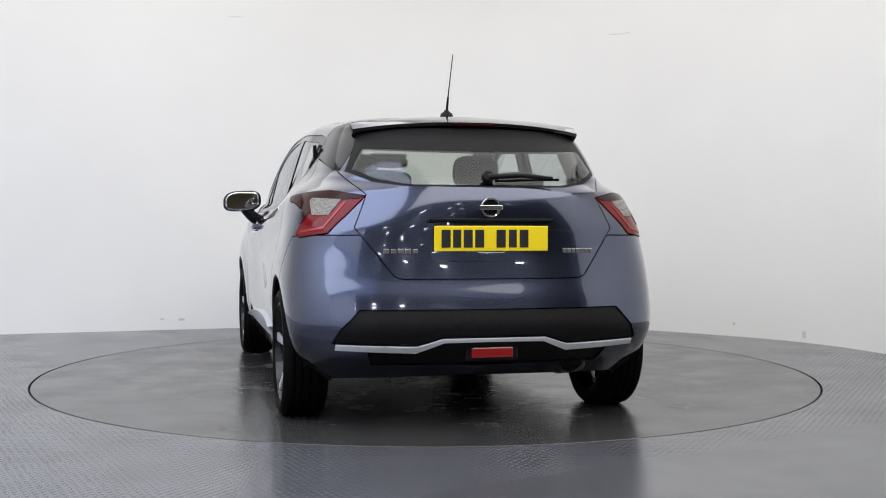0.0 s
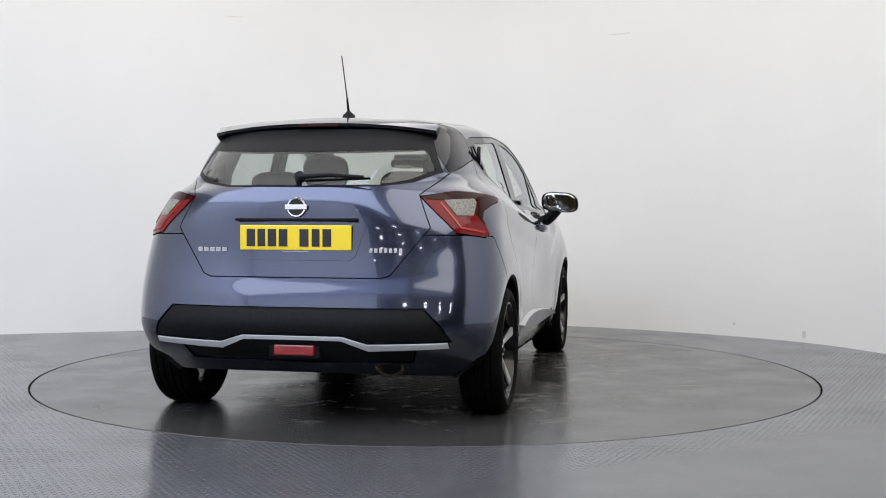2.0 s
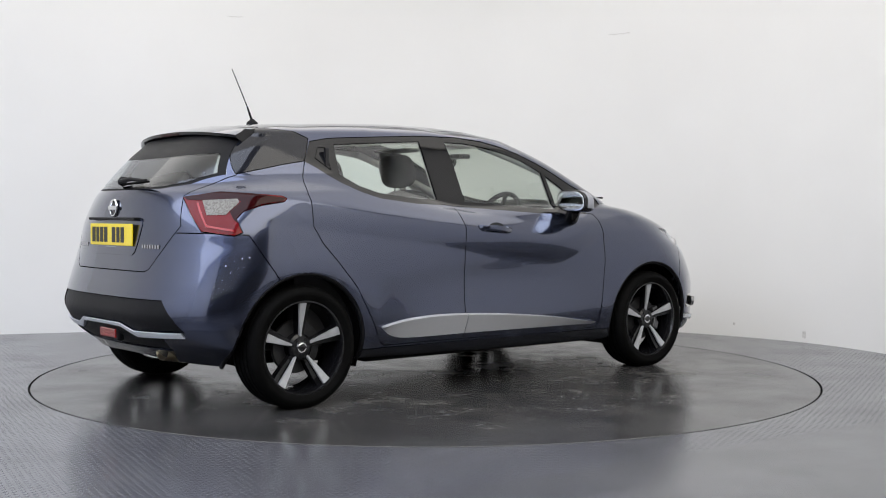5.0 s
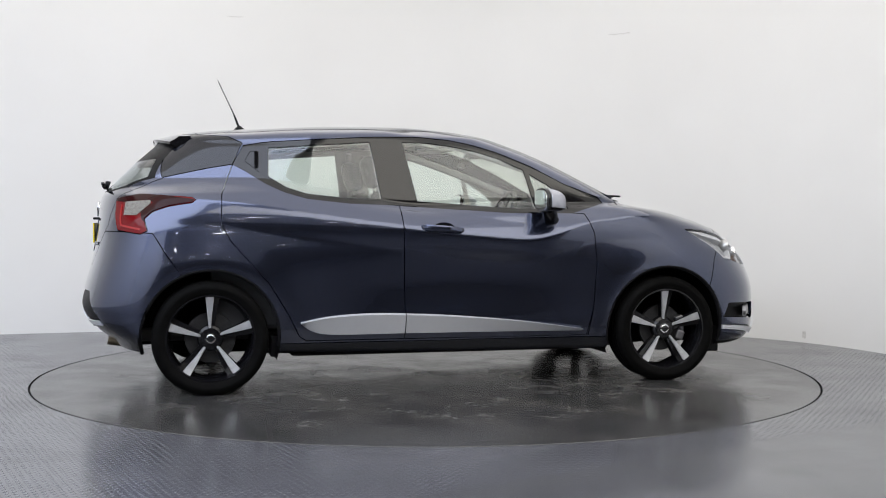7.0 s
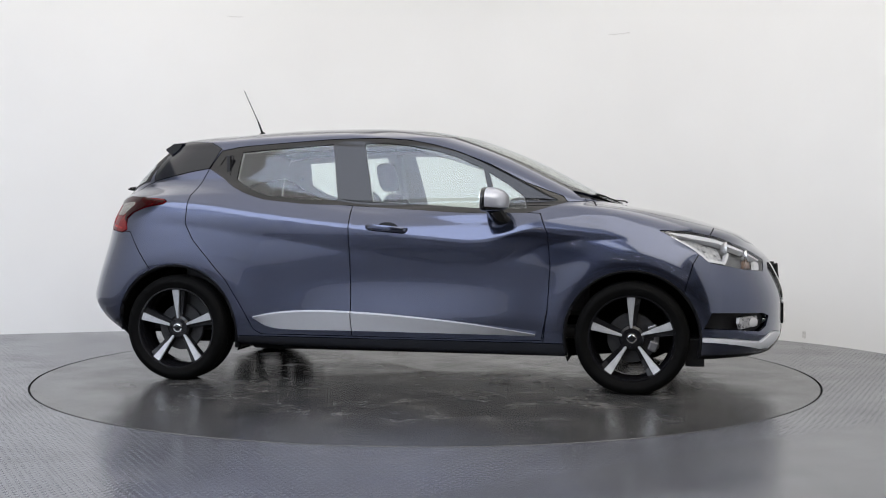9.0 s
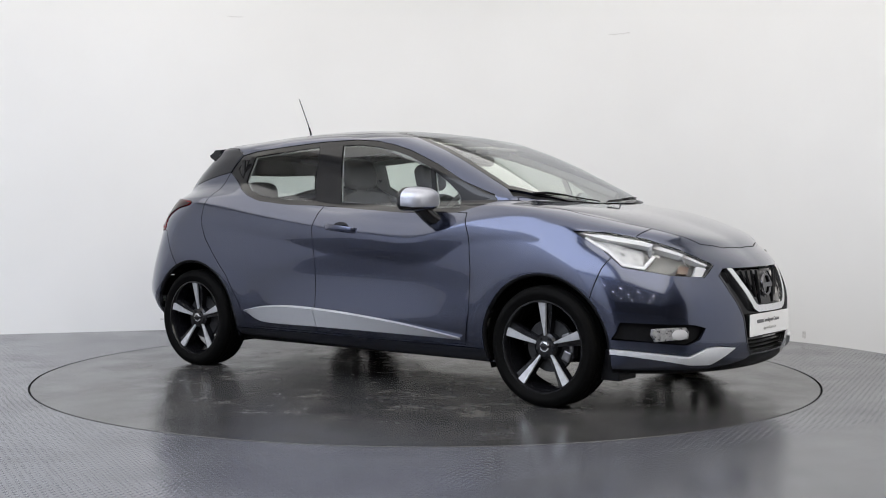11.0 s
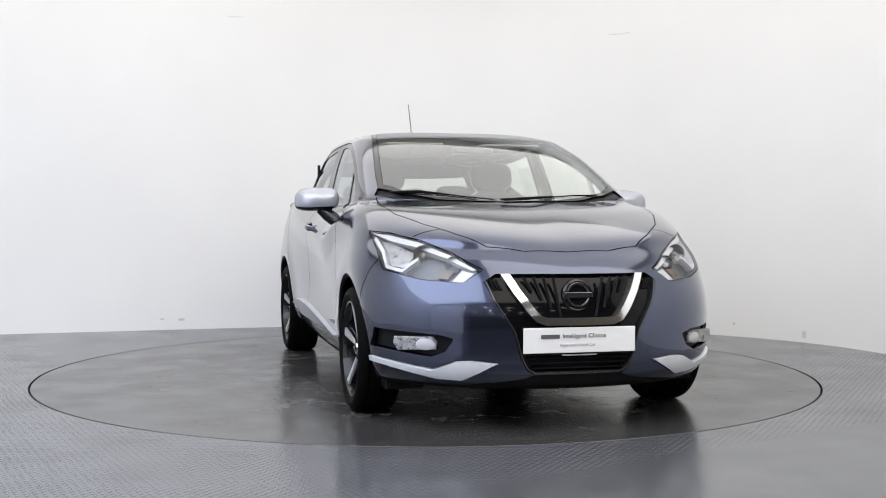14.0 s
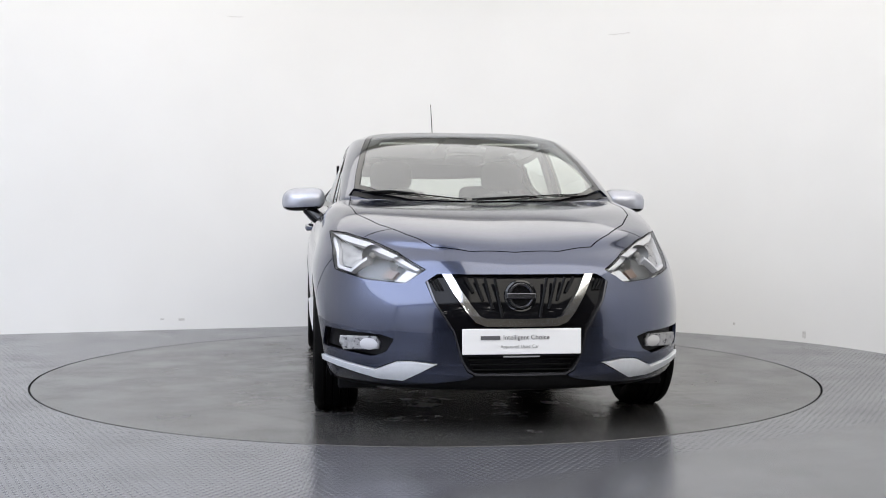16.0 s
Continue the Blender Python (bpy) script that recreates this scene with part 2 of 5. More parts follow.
CEIL = grained("pale_ceiling", (0.72, 0.70, 0.62), (0.78, 0.76, 0.69), 2, 0.9)

WALL_LINE = [(-5.2, 1.25), (-4.4, 1.72), (-3.39, 2.08), (-1.65, 2.62), (-0.4, 2.95), (0.6, 3.0), (1.4, 2.78), (2.2, 2.25), (2.85, 1.6), (3.2, 0.85), (3.42, -0.2), (3.6, -1.5), (3.9, -3.0)]


def smooth_line(points, steps=6):
    pts = [Vector(p) for p in points]
    out = []
    for i in range(len(pts) - 1):
        a, b, c, d = pts[max(i - 1, 0)], pts[i], pts[i + 1], pts[min(i + 2, len(pts) - 1)]
        for k in range(steps):
            t = k / steps
            out.append(0.5 * (2 * b + (c - a) * t + (2 * a - 5 * b + 4 * c - d) * t * t + (3 * b - a - 3 * c + d) * t ** 3))
    return out + [pts[-1]]


def build_room():
    line = smooth_line(WALL_LINE)
    bm = bmesh.new()
    inner = [[bm.verts.new((p.x, p.y, z)) for p in line] for z in (0, 3.6)]
    outer = []
    for z in (0, 3.6):
        row = []
        for i, p in enumerate(line):
            d = (line[min(i + 1, len(line) - 1)] - line[max(i - 1, 0)]).normalized()
            row.append(bm.verts.new((p.x - d.y * 0.12, p.y + d.x * 0.12, z)))
        outer.append(row)
    for i in range(len(line) - 1):
        bm.faces.new((inner[0][i], inner[0][i + 1], inner[1][i + 1], inner[1][i]))
        bm.faces.new((outer[0][i + 1], outer[0][i], outer[1][i], outer[1][i + 1]))
    wall = part("wall_curved", bm, WALL, smooth=60)
    tagged(wall, "curved white painted studio wall around the turntable", "wall", kind="structure")
    bm = bmesh.new()
    add_box(bm, -5.32, -5.2, -7.2, 1.25, 0, 3.6)
    tagged(part("wall_west", bm, WALL), "plain white painted studio side wall", "wall", kind="structure")
    bm = bmesh.new()
    add_box(bm, 3.9, 4.02, -4.3, -3.0, 0, 3.6)
    tagged(part("wall_east", bm, WALL), "plain white painted studio side wall", "wall", kind="structure")
    # the booth's front wall with its wide opening, and the dark workshop beyond
    bm = bmesh.new()
    add_box(bm, -5.2, -1.8, -7.32, -7.2, 0, 3.6)
    tagged(part("wall_south", bm, WALL), "white studio wall with a wide opening to a dark workshop", "wall", kind="structure")
    bm = bmesh.new()
    add_box(bm, -5.32, 9.12, -20.12, -20.0, 0, 3.6)
    add_box(bm, -5.32, -5.2, -20.0, -7.32, 0, 3.6)
    add_box(bm, 9.0, 9.12, -20.0, -4.18, 0, 3.6)
    add_box(bm, 4.02, 9.0, -4.3, -4.18, 0, 3.6)
    tagged(part("wall_workshop", bm, DARK_ROOM), "dim beige workshop wall behind the camera", "wall", kind="structure")
    bm = bmesh.new()
    add_box(bm, -5.4, 9.1, -20.1, -7.33, 3.5, 3.6)
    add_box(bm, 3.95, 9.1, -7.33, -4.2, 3.5, 3.6)
    tagged(part("ceiling_workshop", bm, DARK_ROOM), "dim beige workshop ceiling", "ceiling", kind="structure")
    glow = material("lamp_glow", (0.9, 0.9, 0.9), 0.5)[0]
    glow.node_tree.nodes["Principled BSDF"].inputs["Emission Color"].default_value = (1, 0.98, 0.95, 1)
    glow.node_tree.nodes["Principled BSDF"].inputs["Emission Strength"].default_value = 40
    bm = bmesh.new()
    add_lathe(bm, [(0, 0.03), (0.15, 0.03), (0.16, 0.0), (0.13, 0.0)], steps=24)
    lamp = part("workshop_lamp", bm, STEEL)
    tagged(lamp, "small round workshop ceiling lamp, lit", "lamp", "workshop lamps")
    bm = bmesh.new()
    add_lathe(bm, [(0, 0.004), (0.13, 0.004)], steps=24)
    part("lamp_disc", bm, glow, lamp)
    spots = [(x + 0.25 * (row % 2), -8.5 - 1.9 * row) for row in range(5) for x in (-2.2, -0.5, 1.2, 2.9, 4.8)]
    for k, (x, y) in enumerate(spots):
        m = pose(x, y, 3.47)
        if k == 0:
            lamp.matrix_basis = m
        else:
            copy_thing(lamp, m)
    bm = bmesh.new()
    add_box(bm, -5.4, 9.1, -20.1, 3.4, 3.62, 3.72)
    tagged(part("ceiling", bm, CEIL), "pale studio ceiling above the turntable", "ceiling", kind="structure")
    # floor with a round hole for the turntable
    bm = bmesh.new()
    ring = [bm.verts.new(((RING + 0.005) * math.cos(6.28318 * k / 128), (RING + 0.005) * math.sin(6.28318 * k / 128), 0)) for k in range(128)]
    pit = [bm.verts.new((v.co.x, v.co.y, -0.06)) for v in ring]
    far = []
    for k in range(128):
        a = 6.28318 * k / 128
        c, s = math.cos(a), math.sin(a)
        r = min((9.2 if c > 0 else 5.6) / max(abs(c), 1e-6), (3.6 if s > 0 else 20.2) / max(abs(s), 1e-6))
        far.append(bm.verts.new((r * c, r * s, 0)))
    for k in range(128):
        j = (k + 1) % 128
        bm.faces.new((ring[k], far[k], far[j], ring[j]))
        bm.faces.new((pit[k], ring[k], ring[j], pit[j]))
    tagged(part("floor", bm, PLATE_FLOOR), "glossy grey painted tread-plate studio floor", "floor", kind="structure")
    bm = bmesh.new()
    add_lathe(bm, [(0, -0.06), (RING + 0.005, -0.06)], steps=128)
    tagged(part("floor_pit", bm, LINER), "dark pit floor under the turntable", "floor", kind="structure")


def build_turntable():
    table = empty("turntable")
    tagged(table, "round grey painted turntable flush in the studio floor", "turntable")
    bm = bmesh.new()
    add_lathe(bm, [(0, 0), (1.2, 0), (RING - 0.010, 0), (RING - 0.007, -0.002), (RING - 0.007, -0.05)], steps=160)
    part("table_top", bm, TABLE_TOP, table)
    # a black ring added to keep the gap round the table dark
    bm = bmesh.new()
    add_lathe(bm, [(RING - 0.0065, -0.004), (RING - 0.002, -0.003), (RING - 0.002, -0.05), (RING - 0.0065, -0.05)], steps=160)
    part("gap_ring", bm, RUBBER, table, "black ring added in the gap round the turntable")
    return table


build_room()
turntable = build_turntable()


def build_sheet():
    """A smooth sheet laid on the tread plate in front of the turntable."""
    bm = bmesh.new()
    corners = [(-0.70, -3.55), (0.18, -2.98), (2.1, -1.72), (3.7, -0.66), (3.8, -4.6), (0.4, -5.4)]
    add_prism(bm, corners[::-1], Matrix.Identity(4), 0.003, 0.001)
    tagged(part("floor_sheet", bm, SHEET), "smooth grey painted sheet on the studio floor", "floor", kind="structure")


SHEET = floor_material("smooth_grey_floor_paint", (0.056, 0.058, 0.066), (0.072, 0.074, 0.082), 0.19, 0.27, False, 0.75)
build_sheet()


def build_marks():
    """Hairline cracks and scuffs in the wall's paint."""
    line = smooth_line(WALL_LINE)
    for x, z, wide, high in ((-1.62, 2.62, 0.13, 0.006), (1.62, 2.50, 0.19, 0.006), (-2.05, 0.085, 0.05, 0.02), (-2.2, 0.09, 0.03, 0.015), (2.86, 0.06, 0.03, 0.05), (2.45, 0.10, 0.02, 0.02)):
        i = min(range(1, len(line) - 1), key=lambda k: abs(line[k].x - x))
        d = (line[i + 1] - line[i - 1]).normalized()
        f = (x - line[i].x) / d.x
        p = line[i] + d * f
        bm = bmesh.new()
        n = Vector((d.y, -d.x))
        row = []
        for k in range(9):
            g = k / 8 - 0.5
            h = high * (0.3 + abs(math.sin(3 + 5 * k + 40 * x)))
            c = p + d * (g * wide) + n * 0.004
            row.append((bm.verts.new((c.x, c.y, z - h / 2 + 0.03 * wide * math.sin(2 * k))), bm.verts.new((c.x, c.y, z + h / 2 + 0.03 * wide * math.sin(2 * k)))))
        for a, b in zip(row, row[1:]):
            bm.faces.new((a[0], b[0], b[1], a[1]))
        tagged(part("wall_scuff", bm, SCUFF), "faint grey scuff in the white wall paint", "scuff", kind="structure")


SCUFF = grained("grey_scuff", (0.55, 0.54, 0.53), (0.72, 0.71, 0.70), 60, 0.8)
build_marks()

# ---- the car: its skin ----
# x ahead, y to its left, z up, the origin on the ground between the axles
HUB_F, HUB_R, HUB_Z, HUB_Y, WHEEL = 1.284, -1.306, 0.300, 0.772, 0.975


def loop(xf, cf, pf, xr, cr, pr, w, zs):
    """A line round half the car, from the nose's middle over the flank to the tail's middle: the nose's x, the length and squareness of
    its corner, the same for the tail, the half width, and heights at nose, nose corner, front axle, door, rear axle, tail corner, tail."""
    return dict(xf=xf, cf=cf, pf=pf, xr=xr, cr=cr, pr=pr, w=w, zs=zs)


LOOPS = [
    loop(1.96, 0.58, 2.38, -1.80, 0.40, 3.0, 0.740, (0.175, 0.18, 0.19, 0.19, 0.20, 0.21, 0.235)),
    loop(2.06, 0.63, 2.28, -1.85, 0.46, 2.8, 0.805, (0.190, 0.20, 0.20, 0.205, 0.22, 0.25, 0.275)),
    loop(2.108, 0.64, 2.4, -1.935, 0.46, 3.0, 0.836, (0.27, 0.28, 0.29, 0.29, 0.30, 0.33, 0.35)),
    loop(2.120, 0.66, 2.32, -1.995, 0.47, 3.1, 0.856, (0.40, 0.41, 0.41, 0.40, 0.41, 0.44, 0.45)),
    loop(2.115, 0.68, 2.28, -1.975, 0.48, 3.1, 0.868, (0.53, 0.54, 0.54, 0.52, 0.54, 0.56, 0.56)),
    loop(2.080, 0.71, 2.22, -1.942, 0.50, 3.0, 0.874, (0.64, 0.66, 0.67, 0.64, 0.67, 0.69, 0.68)),
    loop(2.040, 0.74, 2.18, -1.920, 0.52, 2.9, 0.868, (0.708, 0.765, 0.79, 0.76, 0.79, 0.80, 0.79)),
    loop(1.970, 0.76, 2.18, -1.908, 0.54, 2.8, 0.850, (0.772, 0.845, 0.885, 0.87, 0.90, 0.91, 0.90)),
    loop(1.860, 0.74, 2.4, -1.900, 0.58, 2.5, 0.815, (0.848, 0.92, 0.96, 0.945, 0.99, 1.00, 1.00)),
    loop(1.560, 0.62, 2.6, -1.885, 0.58, 2.4, 0.778, (0.948, 0.992, 1.0, 0.985, 1.07, 1.06, 1.055)),
    loop(1.210, 0.40, 2.9, -1.865, 0.60, 2.4, 0.748, (1.020, 1.025, 1.025, 1.015, 1.12, 1.11, 1.085)),
    loop(1.110, 0.38, 3.4, -1.820, 0.52, 2.7, 0.738, (1.062, 1.07, 1.07, 1.06, 1.15, 1.15, 1.125)),
    loop(0.690, 0.36, 3.7, -1.700, 0.46, 3.1, 0.694, (1.280, 1.252, 1.23, 1.22, 1.25, 1.25, 1.245)),
    loop(0.390, 0.34, 3.7, -1.600, 0.42, 3.3, 0.648, (1.398, 1.364, 1.352, 1.36, 1.345, 1.335, 1.335)),
    loop(0.275, 0.34, 3.5, -1.570, 0.42, 3.3, 0.602, (1.425, 1.408, 1.418, 1.416, 1.403, 1.388, 1.368)),
    loop(0.080, 0.38, 2.9, -1.500, 0.42, 2.9, 0.462, (1.455, 1.458, 1.458, 1.452, 1.440, 1.425, 1.388)),
    loop(-0.130, 0.38, 2.5, -1.300, 0.40, 2.4, 0.245, (1.472, 1.472, 1.471, 1.466, 1.457, 1.450, 1.410)),
    loop(-0.300, 0.30, 2.2, -1.100, 0.30, 2.2, 0.003, (1.477, 1.474, 1.473, 1.470, 1.466, 1.460, 1.438)),
]
STOPS = (0.0, 0.25, 0.37, 0.5, 0.65, 0.78, 1.0)


def blend(p, q, r, s, t):
    return 0.5 * (2 * q + (r - p) * t + (2 * p - 5 * q + 4 * r - s) * t * t + (3 * q - p - 3 * r + s) * t ** 3)


def hill(x, mid, wide):
    return math.exp(-((x - mid) / wide) ** 2)


CREASE = [(-1.8, 1.04), (-1.35, 1.03), (-0.8, 0.955), (-0.25, 0.885), (0.2, 0.832), (0.45, 0.815), (0.62, 0.852), (0.84, 0.93), (1.2, 0.955), (1.55, 0.90)]


def skin(u, v):
    """The car's skin: u from nose (0) over the flank to the tail (1), v the loop's number."""
    i = min(int(v), len(LOOPS) - 2)
    t = v - i
    ls = [LOOPS[max(0, min(len(LOOPS) - 1, i + k))] for k in (-1, 0, 1, 2)]
    g = {key: blend(*(one[key] for one in ls), t) for key in ("xf", "cf", "pf", "xr", "cr", "pr", "w")}
    z = blend(*(spline(list(zip(STOPS, one["zs"])), u) for one in ls), t)
    if u < 0.25:
        a = math.pi / 2 * u / 0.25
        x, y = g["xf"] - g["cf"] + g["cf"] * math.cos(a) ** (2 / g["pf"]), g["w"] * math.sin(a) ** (2 / g["pf"])
    elif u > 0.75:
        a = math.pi / 2 * (1 - u) / 0.25
        x, y = g["xr"] + g["cr"] - g["cr"] * math.cos(a) ** (2 / g["pr"]), g["w"] * math.sin(a) ** (2 / g["pr"])
    else:
        f = (u - 0.25) / 0.5
        x, y = (g["xf"] - g["cf"]) * (1 - f) + (g["xr"] + g["cr"]) * f, g["w"]
    if v > 9:                          # the upper body draws in towards the tail
        y *= 1 - 0.11 * min(1.0, (v - 9) / 2) * min(1.0, max(0.0, (-x - 0.75) / 0.8))
    # flares round the wheels, a hollow in the doors, the shoulder above it
    flank = min(1.0, max(0.0, y / 0.6))
    for hub in (HUB_F, HUB_R):
        r = math.hypot(x - hub, z - HUB_Z)
        y += 0.011 * flank * hill(r, 0.39, 0.09)
    y -= 0.030 * flank * hill(x, 0.05, 0.62) * hill(z, 0.60, 0.15)
    y += 0.012 * flank * hill(x, 0.0, 0.8) * hill(z, 0.36, 0.07)
    # the sharp line along the flank that dips under the front window and rises over the front wheel
    d = z - spline(CREASE, x)
    tent = max(0.0, 1 - abs(d) / (0.10 if d > 0 else 0.13))
    y += 0.027 * flank * tent * min(1.0, max(0.0, (x + 1.75) / 0.4)) * min(1.0, max(0.0, (1.55 - x) / 0.4))
    return Vector((x, y, z))


def arc_points(cx, cz, r, a0, a1, n):
    return [(cx + r * math.cos(radians(a0 + (a1 - a0) * k / n)), cz + r * math.sin(radians(a0 + (a1 - a0) * k / n))) for k in range(n + 1)]


# the ways in which outlines are looked at: each gives two plane coordinates and a test of the side
SIDE = (lambda c: (c.x, c.z), Vector((1, 0, 0)), Vector((0, 0, 1)), lambda c: abs(c.y) > 0.35)
FLANK = (lambda c: (c.x, c.z), Vector((1, 0, 0)), Vector((0, 0, 1)), lambda c: c.x < -1.3 and c.z < 0.95)
FRONT = (lambda c: (c.y, c.z), Vector((0, 1, 0)), Vector((0, 0, 1)), lambda c: c.x > 1.3)
REAR = (lambda c: (c.y, c.z), Vector((0, 1, 0)), Vector((0, 0, 1)), lambda c: c.x < -1.25)
TOP = (lambda c: (c.x, c.y), Vector((1, 0, 0)), Vector((0, 1, 0)), lambda c: c.z > 0.7)
H = math.sqrt(0.5)
NOSE_CORNER = (lambda c: ((c.x - c.y) * H, c.z), Vector((H, -H, 0)), Vector((0, 0, 1)), lambda c: c.x > 1.0)
TAIL_CORNER = (lambda c: ((c.x + c.y) * H, c.z), Vector((H, H, 0)), Vector((0, 0, 1)), lambda c: c.x < -1.1 and c.y > 0.3)

SIDE_GLASS_R = [(-0.985, 1.322), (-0.425, 1.362), (-0.372, 1.04), (-0.55, 1.045), (-0.79, 1.07), (-0.90, 1.105), (-0.995, 1.165)]
SIDE_GLASS_F = [(-0.24, 1.365), (-0.1, 1.365), (0.03, 1.35), (0.17, 1.322), (0.31, 1.28), (0.46, 1.215), (0.52, 0.995), (0.35, 1.0), (-0.17, 1.03)]
SIDE_GLASS_Q = [(0.49, 1.195), (0.60, 1.13), (0.69, 1.062), (0.71, 0.995), (0.55, 0.995)]
SIDE_BLACK = [(0.93, 1.028), (0.905, 1.06), (0.70, 1.135), (0.51, 1.232), (0.31, 1.312), (0.17, 1.352), (0.03, 1.38), (-0.15, 1.395), (-0.42, 1.39),
              (-1.0, 1.352), (-1.12, 1.33), (-1.18, 1.225), (-1.115, 1.19), (-1.0, 1.115), (-0.9, 1.07), (-0.79, 1.04), (-0.55, 1.015), (-0.35, 1.01), (-0.16, 0.998),
              (0.35, 0.968), (0.72, 0.968)]
HOOD = [(1.955, -0.05), (1.945, 0.2), (1.895, 0.36), (1.79, 0.47), (1.63, 0.585), (1.42, 0.675), (1.2, 0.70), (1.02, 0.685), (1.085, 0.61), (1.168, 0.42), (1.212, 0.2), (1.228, -0.05)]
COWL = [(1.228, -0.05), (1.212, 0.2), (1.168, 0.42), (1.085, 0.61), (1.0, 0.69), (0.95, 0.665), (1.063, 0.56), (1.145, 0.4), (1.188, 0.2), (1.205, -0.05)]
SCREEN_OUT = [(1.205, -0.05), (1.188, 0.2), (1.145, 0.4), (1.063, 0.56), (0.95, 0.66), (0.80, 0.645), (0.5, 0.60), (0.22, 0.55), (0.06, 0.52), (0.13, 0.3), (0.17, -0.05)]
SCREEN_IN = [(1.19, -0.05), (1.172, 0.2), (1.13, 0.39), (1.048, 0.54), (0.93, 0.632), (0.80, 0.615), (0.5, 0.57), (0.24, 0.525), (0.10, 0.50), (0.155, 0.3), (0.192, -0.05)]
ROOF = [(0.168, -0.05), (0.128, 0.3), (0.05, 0.535), (-0.4, 0.555), (-1.0, 0.54), (-1.36, 0.52), (-1.40, 0.3), (-1.42, -0.05)]
GRILLE = [(-0.05, 0.692), (0.355, 0.692), (0.405, 0.66), (0.375, 0.58), (0.295, 0.45), (0.262, 0.33), (0.235, 0.278), (0.20, 0.258), (-0.05, 0.258)]
NOSE_LIP = [(-0.05, 0.258), (0.20, 0.258), (0.235, 0.24), (0.34, 0.225), (0.5, 0.208), (0.9, 0.215), (0.9, 0.1), (-0.05, 0.1)]
FOG = [(0.545, 0.412), (0.60, 0.428), (0.83, 0.44), (0.84, 0.36), (0.63, 0.335), (0.575, 0.36)]
BLADE = [(0.86, 0.318), (0.62, 0.278), (0.535, 0.318), (0.47, 0.322), (0.36, 0.310), (0.50, 0.236), (0.60, 0.240), (0.86, 0.295)]
HEAD_LAMP = [(0.44, 0.876), (0.60, 0.868), (0.775, 0.838), (0.95, 0.785), (1.117, 0.712), (1.05, 0.655), (0.86, 0.667), (0.755, 0.685), (0.637, 0.705), (0.555, 0.79)]
TAIL_LAMP = [(-0.885, 1.035), (-0.70, 1.06), (-0.55, 1.052), (-0.42, 1.043), (-0.395, 1.03), (-0.405, 1.014), (-0.50, 0.995), (-0.575, 0.965), (-0.60, 0.93), (-0.565, 0.865), (-0.60, 0.848), (-0.76, 0.868), (-0.835, 0.96)]
REAR_GLASS = [(-0.05, 1.080), (0.36, 1.086), (0.48, 1.108), (0.575, 1.155), (0.535, 1.235), (0.515, 1.258), (0.46, 1.254), (0.25, 1.246), (-0.05, 1.243)]
REAR_RIM = [(-0.05, 1.075), (0.37, 1.08), (0.50, 1.10), (0.60, 1.15), (0.555, 1.25), (0.525, 1.335), (0.44, 1.35), (-0.05, 1.36)]
TAILGATE = [(-0.05, 0.672), (0.40, 0.672), (0.435, 0.685), (0.595, 0.895), (0.535, 1.04), (0.60, 1.11), (0.625, 1.145), (0.555, 1.25), (0.525, 1.335), (0.44, 1.352), (-0.05, 1.362)]
REAR_INSERT = [(-0.05, 0.543), (0.585, 0.543), (0.665, 0.46), (0.70, 0.395), (0.34, 0.385), (0.23, 0.42), (-0.05, 0.42)]
REAR_STRIP = [(-0.05, 0.418), (0.23, 0.418), (0.34, 0.384), (0.685, 0.392), (0.685, 0.366), (0.34, 0.352), (0.225, 0.398), (-0.05, 0.40)]
REAR_SKIRT = [(-0.05, 0.40), (0.225, 0.398), (0.34, 0.352), (0.55, 0.36), (0.52, 0.29), (-0.05, 0.285)]
C_PANEL = [(-1.125, 1.345), (-1.182, 1.225), (-1.30, 1.205), (-1.62, 1.135), (-1.86, 1.10), (-1.76, 1.30), (-1.58, 1.42), (-1.40, 1.395), (-1.2, 1.38)]
ARCH_F, ARCH_R = arc_points(HUB_F, HUB_Z, 0.365, -40, 220, 40), arc_points(HUB_R, HUB_Z, 0.365, -40, 220, 40)
SILL = [(-0.98, 0.262), (0.93, 0.262), (0.93, 0.1), (-0.98, 0.1)]
DOOR_F = [(-0.262, 0.275), (0.80, 0.275), (0.835, 0.45), (0.85, 0.68), (0.835, 0.85), (0.79, 0.965), (0.72, 0.968), (0.35, 0.968), (-0.16, 0.998), (-0.278, 1.005), (-0.268, 0.7)]
DOOR_R = [(-0.262, 0.275), (-0.268, 0.7), (-0.278, 1.005), (-0.35, 1.01), (-0.55, 1.015), (-0.79, 1.04), (-0.9, 1.07), (-1.0, 1.115), (-1.115, 1.19), (-1.18, 1.225), (-1.245, 1.06), (-1.25, 0.90), (-1.2, 0.81),
          (-1.0, 0.585), (-0.9, 0.42), (-0.84, 0.30), (-0.80, 0.275)]
FENDER = [(0.80, 0.2), (0.835, 0.45), (0.85, 0.68), (0.835, 0.85), (0.79, 0.965), (0.72, 0.968), (0.93, 1.028), (1.0, 1.03), (1.8, 1.03), (1.60, 0.70), (1.45, 0.2)]
TAIL_BUMPER = [(-2.2, 0.1), (-1.31, 0.1), (-1.31, 0.6), (-1.455, 0.635), (-1.53, 0.74), (-1.60, 0.853), (-1.75, 0.86), (-2.2, 0.87)]

